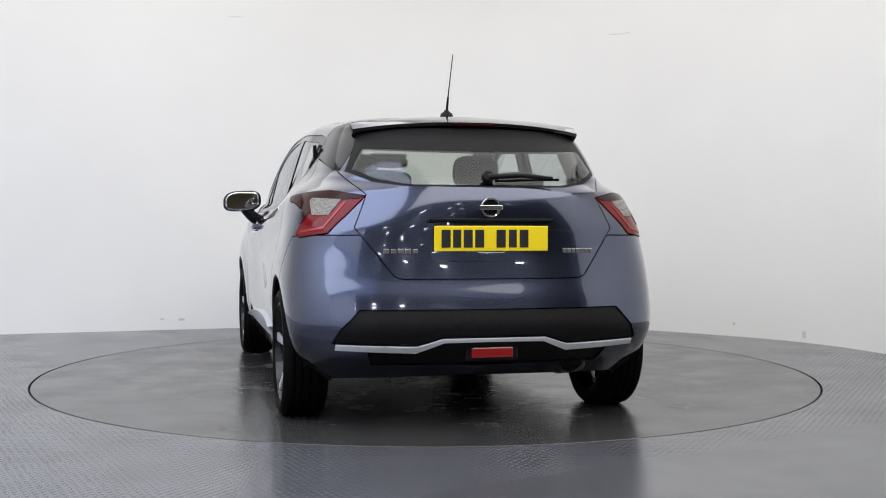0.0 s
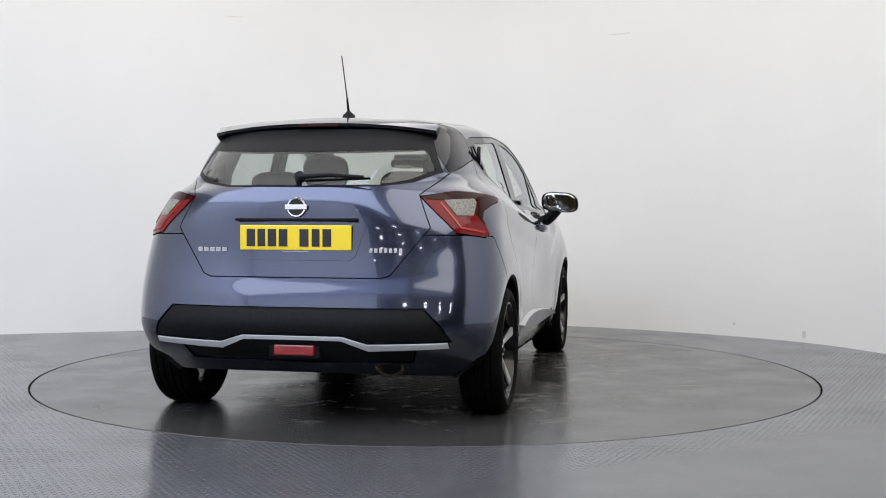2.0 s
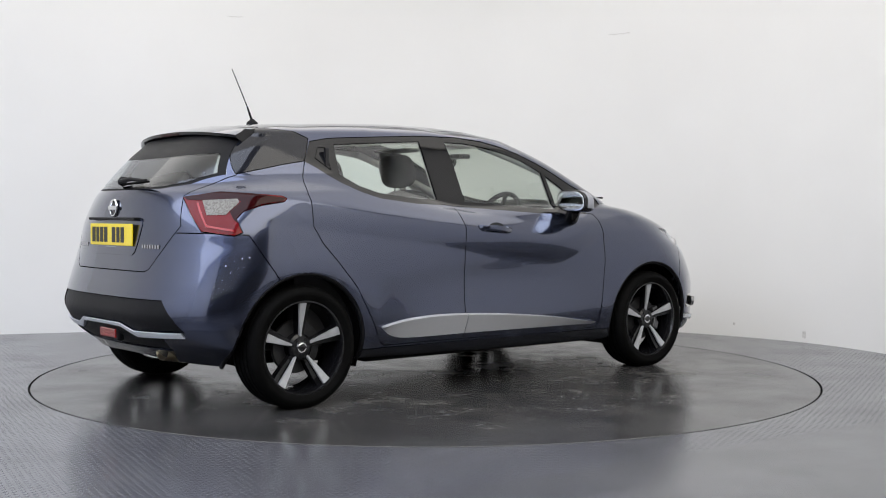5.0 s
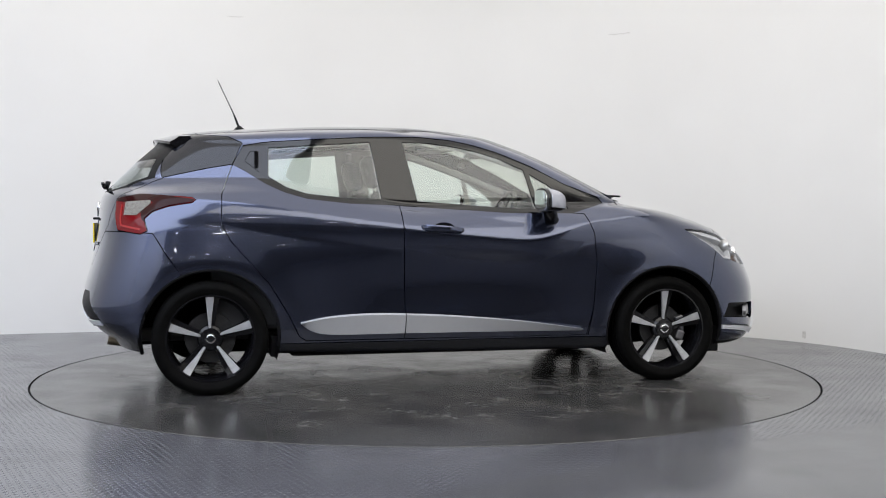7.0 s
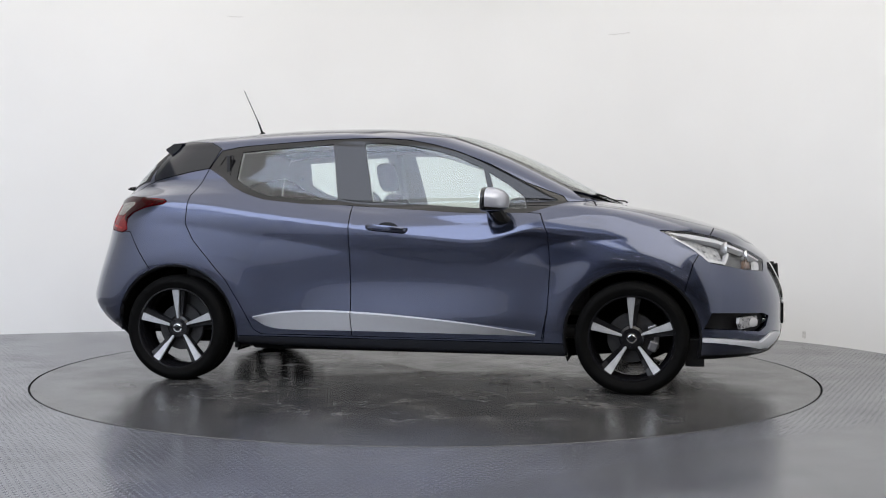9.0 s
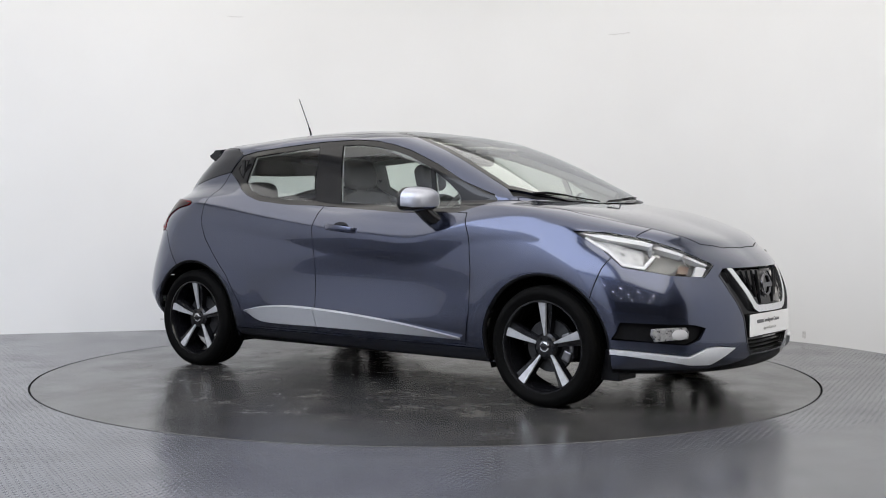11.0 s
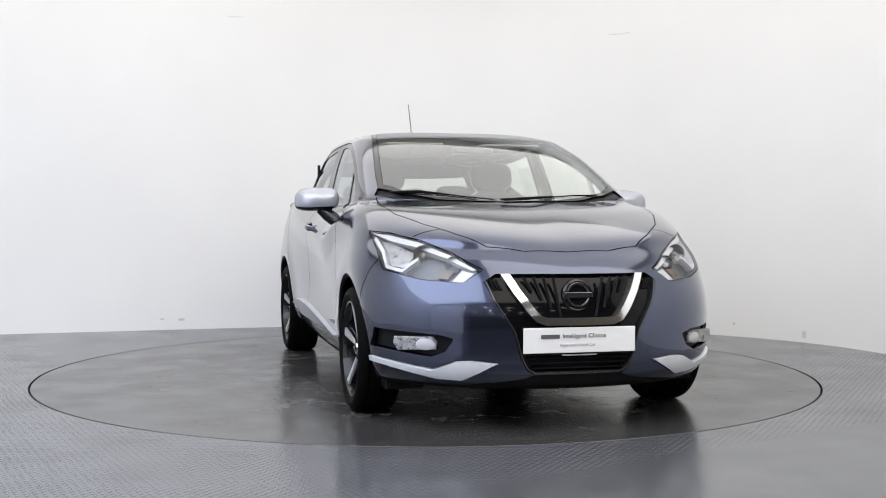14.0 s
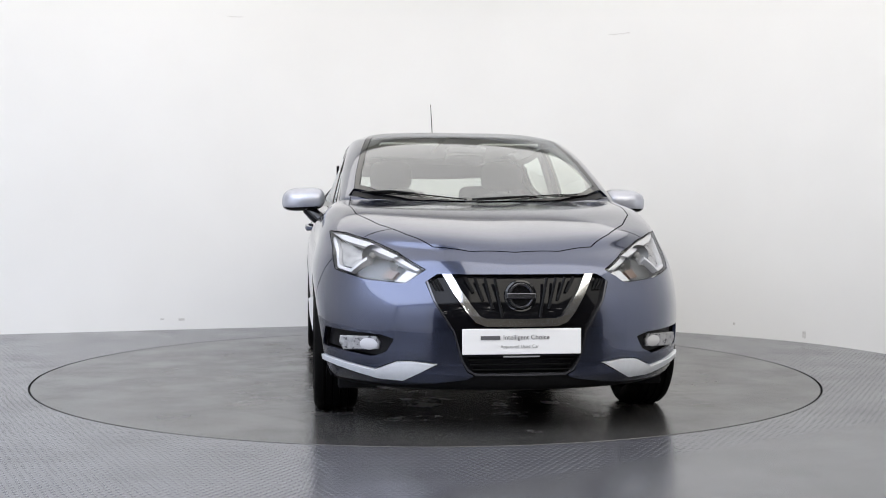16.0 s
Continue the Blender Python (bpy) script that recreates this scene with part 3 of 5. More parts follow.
# name, way of looking, outline: the first that holds a facet takes it
REGIONS = [
    ("arch", SIDE, ARCH_F), ("arch", SIDE, ARCH_R),
    ("head_lamp", NOSE_CORNER, HEAD_LAMP), ("tail_lamp", TAIL_CORNER, TAIL_LAMP),
    ("side_window_rear", SIDE, SIDE_GLASS_R), ("side_window_front", SIDE, SIDE_GLASS_F), ("quarter_window", SIDE, SIDE_GLASS_Q),
    ("window_surround", SIDE, SIDE_BLACK),
    ("windscreen", TOP, SCREEN_IN), ("windscreen_band", TOP, SCREEN_OUT), ("cowl", TOP, COWL), ("bonnet", TOP, HOOD), ("roof_panel", TOP, ROOF),
    ("grille_panel", FRONT, GRILLE), ("fog_recess", FRONT, FOG), ("front_blade", FRONT, BLADE), ("front_lip", FRONT, NOSE_LIP),
    ("rear_window", REAR, REAR_GLASS), ("rear_window_band", REAR, REAR_RIM), ("tailgate", REAR, TAILGATE),
    ("rear_insert", REAR, REAR_INSERT), ("rear_strip", REAR, REAR_STRIP), ("rear_skirt", REAR, REAR_SKIRT),
    ("c_pillar", SIDE, C_PANEL), ("sill", SIDE, SILL), ("front_door", SIDE, DOOR_F), ("rear_door", SIDE, DOOR_R),
    ("front_wing", SIDE, FENDER), ("rear_bumper", FLANK, TAIL_BUMPER),
]


def inside(p, poly):
    hit, (px, py), n = False, p, len(poly)
    for i in range(n):
        (ax, ay), (bx, by) = poly[i], poly[(i + 1) % n]
        if (ay > py) != (by > py) and px < (bx - ax) * (py - ay) / (by - ay) + ax:
            hit = not hit
    return hit


def skin_mesh(nu=150, per=7):
    bm = bmesh.new()
    nv = (len(LOOPS) - 1) * per
    us = []
    for k in range(nu + 1):            # even steps, closer round the corners
        us.append(k / nu)
    grid = [[bm.verts.new(skin(u, j / per)) for u in us] for j in range(nv + 1)]
    for j in range(nv):
        for i in range(nu):
            bm.faces.new((grid[j][i], grid[j][i + 1], grid[j + 1][i + 1], grid[j + 1][i]))
    for row in grid:                   # the middle line lies on the plane of symmetry
        row[0].co.y = row[-1].co.y = 0
    bm.normal_update()
    return bm


def cut(bm, view, poly):
    """Splits the facets along an outline."""
    way, e0, e1, test = view
    n = len(poly)
    bm.faces.index_update()
    info = []
    lo0, hi0, lo1, hi1 = min(p[0] for p in poly) - 0.05, max(p[0] for p in poly) + 0.05, min(p[1] for p in poly) - 0.05, max(p[1] for p in poly) + 0.05
    for f in bm.faces:
        c = f.calc_center_median()
        if not test(c):
            continue
        a, b = way(c)
        if lo0 < a < hi0 and lo1 < b < hi1:
            ps = [way(v.co) for v in f.verts]
            info.append((f, min(p[0] for p in ps), max(p[0] for p in ps), min(p[1] for p in ps), max(p[1] for p in ps)))
    for i in range(n):
        (ax, ay), (bx, by) = poly[i], poly[(i + 1) % n]
        x0, x1, y0, y1 = min(ax, bx) - 1e-4, max(ax, bx) + 1e-4, min(ay, by) - 1e-4, max(ay, by) + 1e-4
        near = [q[0] for q in info if q[0].is_valid and q[2] >= x0 and q[1] <= x1 and q[4] >= y0 and q[3] <= y1]
        if not near:
            continue
        nx, ny = by - ay, ax - bx
        no = (e0 * nx + e1 * ny).normalized()
        geom = near + list({e for f in near for e in f.edges}) + list({v for f in near for v in f.verts})
        out = bmesh.ops.bisect_plane(bm, geom=geom, dist=2e-5, plane_co=e0 * ax + e1 * ay, plane_no=no)
        seen = {q[0] for q in info if q[0].is_valid}
        for f in out["geom"]:
            if isinstance(f, bmesh.types.BMFace) and f not in seen:
                ps = [way(v.co) for v in f.verts]
                info.append((f, min(p[0] for p in ps), max(p[0] for p in ps), min(p[1] for p in ps), max(p[1] for p in ps)))
                seen.add(f)
        touched = set(near)
        info = [q for q in info if q[0].is_valid and q[0] not in touched]
        for f in near:
            if f.is_valid:
                ps = [way(v.co) for v in f.verts]
                info.append((f, min(p[0] for p in ps), max(p[0] for p in ps), min(p[1] for p in ps), max(p[1] for p in ps)))


from mathutils.bvhtree import BVHTree

BASE = skin_mesh()
TREE = BVHTree.FromBMesh(BASE)
BASE.faces.ensure_lookup_table()


def skin_normal(p):
    """The smooth normal of the skin nearest to p (y as on the car's left)."""
    q = Vector((p.x, abs(p.y), p.z))
    at, no, index, _ = TREE.find_nearest(q)
    total = Vector((0, 0, 0))
    for v in BASE.faces[index].verts:
        total += v.normal / max(1e-4, (v.co - at).length)
    total.normalize()
    if q.y < 1e-4:
        total.y = 0
        total.normalize()
    return Vector((total.x, -total.y, total.z)) if p.y < 0 else total


def skin_at(origin, way):
    """Where a ray meets the skin's left half."""
    at, no, index, d = TREE.ray_cast(Vector(origin), Vector(way))
    return at


def split_skin():
    """Cuts the skin into regions: for each name, corners and facets of the left half."""
    bm = BASE.copy()
    for name, view, poly in REGIONS:
        cut(bm, view, poly)
    found = {}
    for f in bm.faces:
        c = f.calc_center_median()
        for name, view, poly in REGIONS:
            if view[3](c) and inside(view[0](c), poly):
                break
        else:
            name = "front_bumper" if c.x > 1.3 and c.z < 0.95 else "body_shell"
        if f.calc_area() > 1e-9:
            found.setdefault(name, []).append([v.co.copy() for v in f.verts])
    bm.free()
    return found


PIECES = split_skin()


def skin_part(name, key, mat, parent, side=0, sink=0.0, gap=0.0026, lip=0.014, label="", where=None):
    """A panel of the skin. side: 1 left, -1 right, 0 both halves in one. sink: how far it lies under the skin."""
    bm = bmesh.new()
    made = {}

    def corner(c, s):
        k = (round(c.x, 4), round(c.y * s, 4), round(c.z, 4))
        if k not in made:
            made[k] = bm.verts.new((c.x, c.y * s, c.z))
        return made[k]

    for s in ((1, -1) if side == 0 else (side,)):
        for co in PIECES[key]:
            if where and not where(sum(co, Vector()) / len(co)):
                continue
            vs = []
            for c in co:
                v = corner(c, s)
                if v not in vs:
                    vs.append(v)
            if len(vs) > 2:
                try:
                    bm.faces.new(vs if s == 1 else vs[::-1])
                except ValueError:
                    pass
    bm.normal_update()
    normal = {v: skin_normal(v.co) for v in bm.verts}
    rim = [e for e in bm.edges if len(e.link_faces) == 1]
    shift = {}
    for e in rim:
        f = e.link_faces[0]
        mid = (e.verts[0].co + e.verts[1].co) / 2
        d = (e.verts[1].co - e.verts[0].co).normalized()
        inward = f.normal.cross(d)
        if inward.dot(f.calc_center_median() - mid) < 0:
            inward = -inward
        for v in e.verts:
            shift[v] = shift.get(v, Vector()) + inward * e.calc_length()
    for v, d in shift.items():
        v.co += d.normalized() * gap if d.length > 1e-9 else Vector()
    if sink:
        for v in bm.verts:
            v.co -= normal[v] * sink
    if lip:
        low = {v: bm.verts.new(v.co - normal[v] * lip) for v in shift}
        top = {v: bm.verts.new(v.co) for v in shift}
        for v, l in low.items():
            normal[l] = normal[top[v]] = normal[v]
        for e in rim:
            a, b = e.verts
            f = e.link_faces[0]
            order = [l.vert for l in f.loops]
            i = order.index(a)
            quad = (top[b], top[a], low[a], low[b]) if order[(i + 1) % len(order)] == b else (top[a], top[b], low[b], low[a])
            try:
                bm.faces.new(quad).material_index = 0
            except ValueError:
                pass
    bm.verts.index_update()
    lows = set(low.values()) if lip else set()
    me = bpy.data.meshes.new(name)
    bm.faces.index_update()
    flags = [any(v in lows for v in f.verts) for f in bm.faces]
    norms = [normal[v] for v in bm.verts]
    bm.to_mesh(me)
    bm.free()
    me.materials.append(mat)
    me.shade_smooth()
    per_loop = []
    for poly, flat in zip(me.polygons, flags):
        for li in poly.loop_indices:
            per_loop.append(tuple(poly.normal) if flat else tuple(norms[me.loops[li].vertex_index]))
    me.normals_split_custom_set(per_loop)
    ob = new(name, me)
    ob.parent = parent
    if label:
        tagged(ob, label)
    return ob


car = empty("hatchback_car")
tagged(car, "blue-grey metallic five-door hatchback parked on the turntable", "car")
SIDES = (1, -1)


def build_shell():
    skin_part("body_shell", "body_shell", PAINT, car, label="blue-grey metallic body shell")
    skin_part("bonnet", "bonnet", PAINT, car)
    skin_part("roof_panel", "roof_panel", PAINT, car)
    skin_part("front_bumper", "front_bumper", PAINT, car)
    skin_part("rear_bumper", "rear_bumper", PAINT, car)
    skin_part("tailgate", "tailgate", PAINT, car)
    skin_part("windscreen", "windscreen", SCREEN, car, lip=0.005, label="clear windscreen, tinted for the ceiling's warm reflection").visible_shadow = False
    skin_part("windscreen_band", "windscreen_band", GLOSS, car, gap=0.0, label="black windscreen border")
    skin_part("cowl", "cowl", PLASTIC, car, sink=0.012, label="black plastic cowl under the wipers")
    skin_part("grille_panel", "grille_panel", GRILLE_BLACK, car, sink=0.02, label="gloss black grille panel")
    skin_part("front_lip", "front_lip", PLASTIC, car, sink=0.004, label="black plastic front lip")
    skin_part("rear_window", "rear_window", REAR_PANE, car, lip=0.005, label="heated rear window").visible_shadow = False
    # the border's deep top also stands in for the spoiler's shaded underside
    skin_part("rear_window_band", "rear_window_band", PLASTIC, car, gap=0.0, label="black rear window border, deepened for the shade under the spoiler")
    skin_part("rear_insert", "rear_insert", PLASTIC, car, sink=0.006, label="matt black bumper insert")
    skin_part("rear_strip", "rear_strip", SILVER, car, sink=-0.006, lip=0.02, label="satin silver bumper strip")
    skin_part("rear_skirt", "rear_skirt", PLASTIC, car, sink=0.01, label="black lower bumper skirt")
    for s in SIDES:
        skin_part("front_door", "front_door", PAINT, car, s)
        skin_part("rear_door", "rear_door", PAINT, car, s)
        skin_part("front_wing", "front_wing", PAINT, car, s)
        skin_part("sill", "sill", PAINT_DARK, car, s, label="dark sill under the doors")
        skin_part("c_pillar", "c_pillar", PAINT_DARK, car, s, label="black-blue pillar panel behind the rear door")
        skin_part("window_surround", "window_surround", GLOSS, car, s, sink=0.004, gap=0.0, label="gloss black window surround")
        for key in ("side_window_rear", "side_window_front", "quarter_window"):
            skin_part(key, key, WINDOW, car, s, sink=0.008, lip=0.004).visible_shadow = False
        skin_part("front_blade", "front_blade", SILVER, car, s, sink=-0.012, lip=0.03, label="satin silver blade under the fog lamp")
        skin_part("fog_recess", "fog_recess", PLASTIC, car, s, sink=0.03, lip=0.0, gap=0.0, label="black recess round the fog lamp")


build_shell()


# ---- the car: what sits on and in the skin ----
def overlay(name, keys, view, poly, mat, parent, side, sink=-0.004, lip=0.01, label="", gap=0.0):
    """A piece that follows the skin within an outline, raised or sunk."""
    bm = bmesh.new()
    made = {}
    for key in keys:
        for co in PIECES[key]:
            vs = []
            for c in co:
                k = (round(c.x, 5), round(c.y, 5), round(c.z, 5))
                if k not in made:
                    made[k] = bm.verts.new(c)
                if made[k] not in vs:
                    vs.append(made[k])
            if len(vs) > 2:
                try:
                    bm.faces.new(vs)
                except ValueError:
                    pass
    cut(bm, view, poly)
    PIECES["piece"] = [[v.co.copy() for v in f.verts] for f in bm.faces
                       if view[3](f.calc_center_median()) and inside(view[0](f.calc_center_median()), poly)]
    bm.free()
    return skin_part(name, "piece", mat, parent, side, sink, gap, lip, label)


def ribbon(path, wide):
    """The outline of a strip along a path."""
    up, down = [], []
    for i, p in enumerate(path):
        a, b = Vector(path[max(i - 1, 0)]), Vector(path[min(i + 1, len(path) - 1)])
        d = (b - a).normalized()
        n = Vector((-d.y, d.x)) * wide / 2
        up.append((p[0] + n.x, p[1] + n.y))
        down.append((p[0] - n.x, p[1] - n.y))
    return up + down[::-1]


def front_x(y, z):
    return skin_at((4, abs(y), z), (-1, 0, 0)).x


def rear_x(y, z):
    return skin_at((-4, abs(y), z), (1, 0, 0)).x


def side_y(x, z):
    return skin_at((x, 3, z), (0, -1, 0)).y


def add_bar(bm, centre, size, m=None, bevel=0.0):
    (x, y, z), (a, b, c) = centre, size
    return add_box(bm, x - a / 2, x + a / 2, y - b / 2, y + b / 2, z - c / 2, z + c / 2, bevel, m)


def build_wheel(s, hub_x):
    """A wheel on the side s, its axis along y, the outer face out."""
    m = pose(hub_x, s * HUB_Y, HUB_Z, -90 * s, 0, 0) @ Matrix.Scale(WHEEL, 4)      # local z points outwards
    wheel = empty("wheel", m)
    wheel.parent = car
    bm = bmesh.new()
    add_lathe(bm, [(0.226, -0.095), (0.240, -0.104), (0.27, -0.107), (0.296, -0.100), (0.306, -0.088), (0.3115, -0.07), (0.312, -0.062), (0.304, -0.060), (0.304, -0.053), (0.312, -0.051),
                   (0.3125, -0.024), (0.304, -0.022), (0.304, -0.014), (0.3125, -0.012), (0.3125, 0.014), (0.304, 0.016), (0.304, 0.024), (0.3125, 0.026), (0.312, 0.051), (0.304, 0.053), (0.304, 0.060),
                   (0.312, 0.062), (0.3115, 0.07), (0.306, 0.088), (0.296, 0.100), (0.284, 0.105), (0.282, 0.1065), (0.268, 0.1075), (0.266, 0.1065), (0.250, 0.104), (0.240, 0.098), (0.232, 0.092)], steps=96)
    part("tyre", bm, RUBBER, wheel, "black low-profile tyre", smooth=35)
    bm = bmesh.new()
    add_lathe(bm, [(0.232, 0.088), (0.240, 0.092), (0.238, 0.097), (0.230, 0.097), (0.225, 0.088), (0.218, 0.06), (0.210, 0.0), (0.212, -0.07), (0.228, -0.092)], steps=96)
    rim = part("rim", bm, RIM_BLACK, wheel, "gloss black alloy rim", smooth=35)
    bm = bmesh.new()
    add_lathe(bm, [(0.0, 0.064), (0.055, 0.062), (0.068, 0.052), (0.072, 0.03), (0.07, 0.0)], steps=40)
    for k in range(5):
        a = radians(90 + 72 * k) + 0.63
        add_lathe(bm, [(0.0, 0.060), (0.008, 0.060), (0.009, 0.052)], Matrix.Translation((0.045 * math.cos(a), 0.045 * math.sin(a), 0.006)), steps=8)
    part("hub", bm, RIM_BLACK, rim, smooth=35)
    # which way is up in the wheel's own plane: its y axis points down on the left, up on the right
    up = -90 * s
    for k in range(5):
        a = radians(up + 72 * k + 3)
        c, n = Vector((math.cos(a), math.sin(a), 0)), Vector((-math.sin(a), math.cos(a), 0))
        for kind in (0, 1):
            bm = bmesh.new()
            rows = []
            for r, half, top, off in ((0.045, 0.008, 0.060, 0.0), (0.075, 0.009, 0.064, 0.0), (0.13, 0.0135, 0.072, 0.002), (0.205, 0.0215, 0.084, 0.006), (0.232, 0.024, 0.090, 0.007)) if kind == 0 else \
                    ((0.045, 0.020, 0.050, 0.004), (0.085, 0.021, 0.050, 0.010), (0.13, 0.028, 0.054, 0.014), (0.18, 0.036, 0.062, 0.018), (0.224, 0.046, 0.076, 0.020)):
                base = top - (0.010 if kind == 0 else 0.035)
                w0 = half * (0.55 if kind == 0 and r < 0.1 else 0.9)
                o = n * off * s
                rows.append([bm.verts.new(c * r + o + n * half + Vector((0, 0, base))), bm.verts.new(c * r + o + n * w0 + Vector((0, 0, top))),
                             bm.verts.new(c * r + o - n * w0 + Vector((0, 0, top))), bm.verts.new(c * r + o - n * half + Vector((0, 0, base)))])
            for p, q in zip(rows, rows[1:]):
                for i in range(3):
                    bm.faces.new((p[i], q[i], q[i + 1], p[i + 1]))
                bm.faces.new((p[3], q[3], q[0], p[0]))
            bm.faces.new(rows[0])
            bm.faces.new(rows[-1][::-1])
            bmesh.ops.recalc_face_normals(bm, faces=bm.faces)
            part("spoke_face" if kind == 0 else "spoke", bm, MACHINED if kind == 0 else RIM_BLACK, rim, "machined silver spoke face" if kind == 0 else "gloss black spoke")
    bm = bmesh.new()
    add_lathe(bm, [(0.0, 0.074), (0.016, 0.073), (0.021, 0.070), (0.027, 0.070), (0.029, 0.064)], steps=32)
    cap = part("hub_cap", bm, CHROME, rim, "round centre cap with a chrome ring", smooth=30)
    bm = bmesh.new()
    add_lathe(bm, [(0.0, 0.0752), (0.019, 0.0745)], steps=24)
    add_bar(bm, (0, 0, 0.0755), (0.05, 0.010, 0.003), None, 0.001)
    part("cap_centre", bm, GLOSS, rim)
    bm = bmesh.new()
    add_lathe(bm, [(0.06, 0.012), (0.135, 0.012), (0.137, 0.008), (0.137, -0.010), (0.06, -0.010)], steps=64)
    part("brake_disc", bm, DISC_STEEL, wheel, "dull steel brake disc", smooth=30)
    if hub_x > 0:
        bm = bmesh.new()
        for k in range(2):
            add_bar(bm, (0.0, 0.0, 0.0), (0.05, 0.055, 0.05), Matrix.Translation((0.115, 0.045 - 0.09 * k, 0.02)) @ pose(0, 0, 0, 0, 0, 20 - 40 * k), 0.008)
        add_bar(bm, (0.132, 0, 0.0), (0.03, 0.12, 0.055), None, 0.008)
        part("brake_caliper", bm, STEEL, wheel, "bare metal brake caliper")
    bm = bmesh.new()
    add_lathe(bm, [(0.0, -0.02), (0.125, -0.02), (0.128, -0.03)], steps=32)
    part("brake_shield", bm, LINER, wheel)
    return wheel


def build_wells():
    for s in SIDES:
        for hub in (HUB_F, HUB_R):
            bm = bmesh.new()
            outer = s * 0.80
            inner = s * 0.52
            rows = []
            for k in range(25):
                a = radians(-12 + 214 * k / 24) if hub > 0 else radians(-20 + 204 * k / 24)
                c, z = hub + 0.372 * math.cos(a), HUB_Z + 0.372 * math.sin(a)
                rows.append([bm.verts.new((c, outer, z)), bm.verts.new((c, inner, z))])
            for p, q in zip(rows, rows[1:]):
                bm.faces.new((p[0], q[0], q[1], p[1]))
            back = [r[1] for r in rows]
            bm.faces.new(back)
            part("wheel_well", bm, LINER, car, "black wheel arch liner", smooth=60)
            # a black lip round the arch
            bm = bmesh.new()
            path = []
            for k in range(33):
                a = radians(-14 + 208 * k / 32)
                x, z = hub + 0.362 * math.cos(a), HUB_Z + 0.362 * math.sin(a)
                at = skin_at((x, 3, max(z, 0.22)), (0, -1, 0))
                path.append((x, s * ((at.y if at else 0.84) - 0.012), z))
            add_tube(bm, path, 0.012, 6)
            part("arch_lip", bm, PLASTIC, car, smooth=60)
    bm = bmesh.new()
    add_box(bm, -1.50, 1.82, -0.50, 0.50, 0.185, 0.30, 0.02)
    add_box(bm, -0.88, 0.86, -0.77, 0.77, 0.185, 0.26, 0.02)
    part("underbody", bm, LINER, car, "black underbody")
    bm = bmesh.new()
    add_tube(bm, [(-1.25, -0.6, 0.30), (-1.25, 0.6, 0.30)], 0.035, 10)
    part("rear_axle", bm, LINER, car)
    bm = bmesh.new()
    add_lathe(bm, [(0.046, 0), (0.046, -0.16), (0.040, -0.17), (0.040, -0.01), (0.046, 0)], pose(-1.84, -0.41, 0.272, 0, -80, 0) @ Matrix.Diagonal((0.8, 1.35, 1, 1)), steps=32)
    part("exhaust_tip", bm, BRASS, car, "heat-tinted steel exhaust tip", smooth=40)
    bm = bmesh.new()
    add_box(bm, -1.78, -1.40, -0.60, -0.25, 0.245, 0.36, 0.05)
    part("silencer", bm, LINER, car)
    for s in SIDES:
        for hub, dx in ((HUB_F, 0.30), (HUB_R, 0.345)):
            bm = bmesh.new()
            x = hub + dx if hub > 0 else hub + 0.34
            add_box(bm, x - 0.02, x + (0.08 if hub > 0 else 0.02), s * 0.68 - 0.09, s * 0.68 + 0.09, 0.15 if hub > 0 else 0.185, 0.30, 0.006)
            part("mud_flap", bm, PLASTIC, car, "small black rubber mud flap")


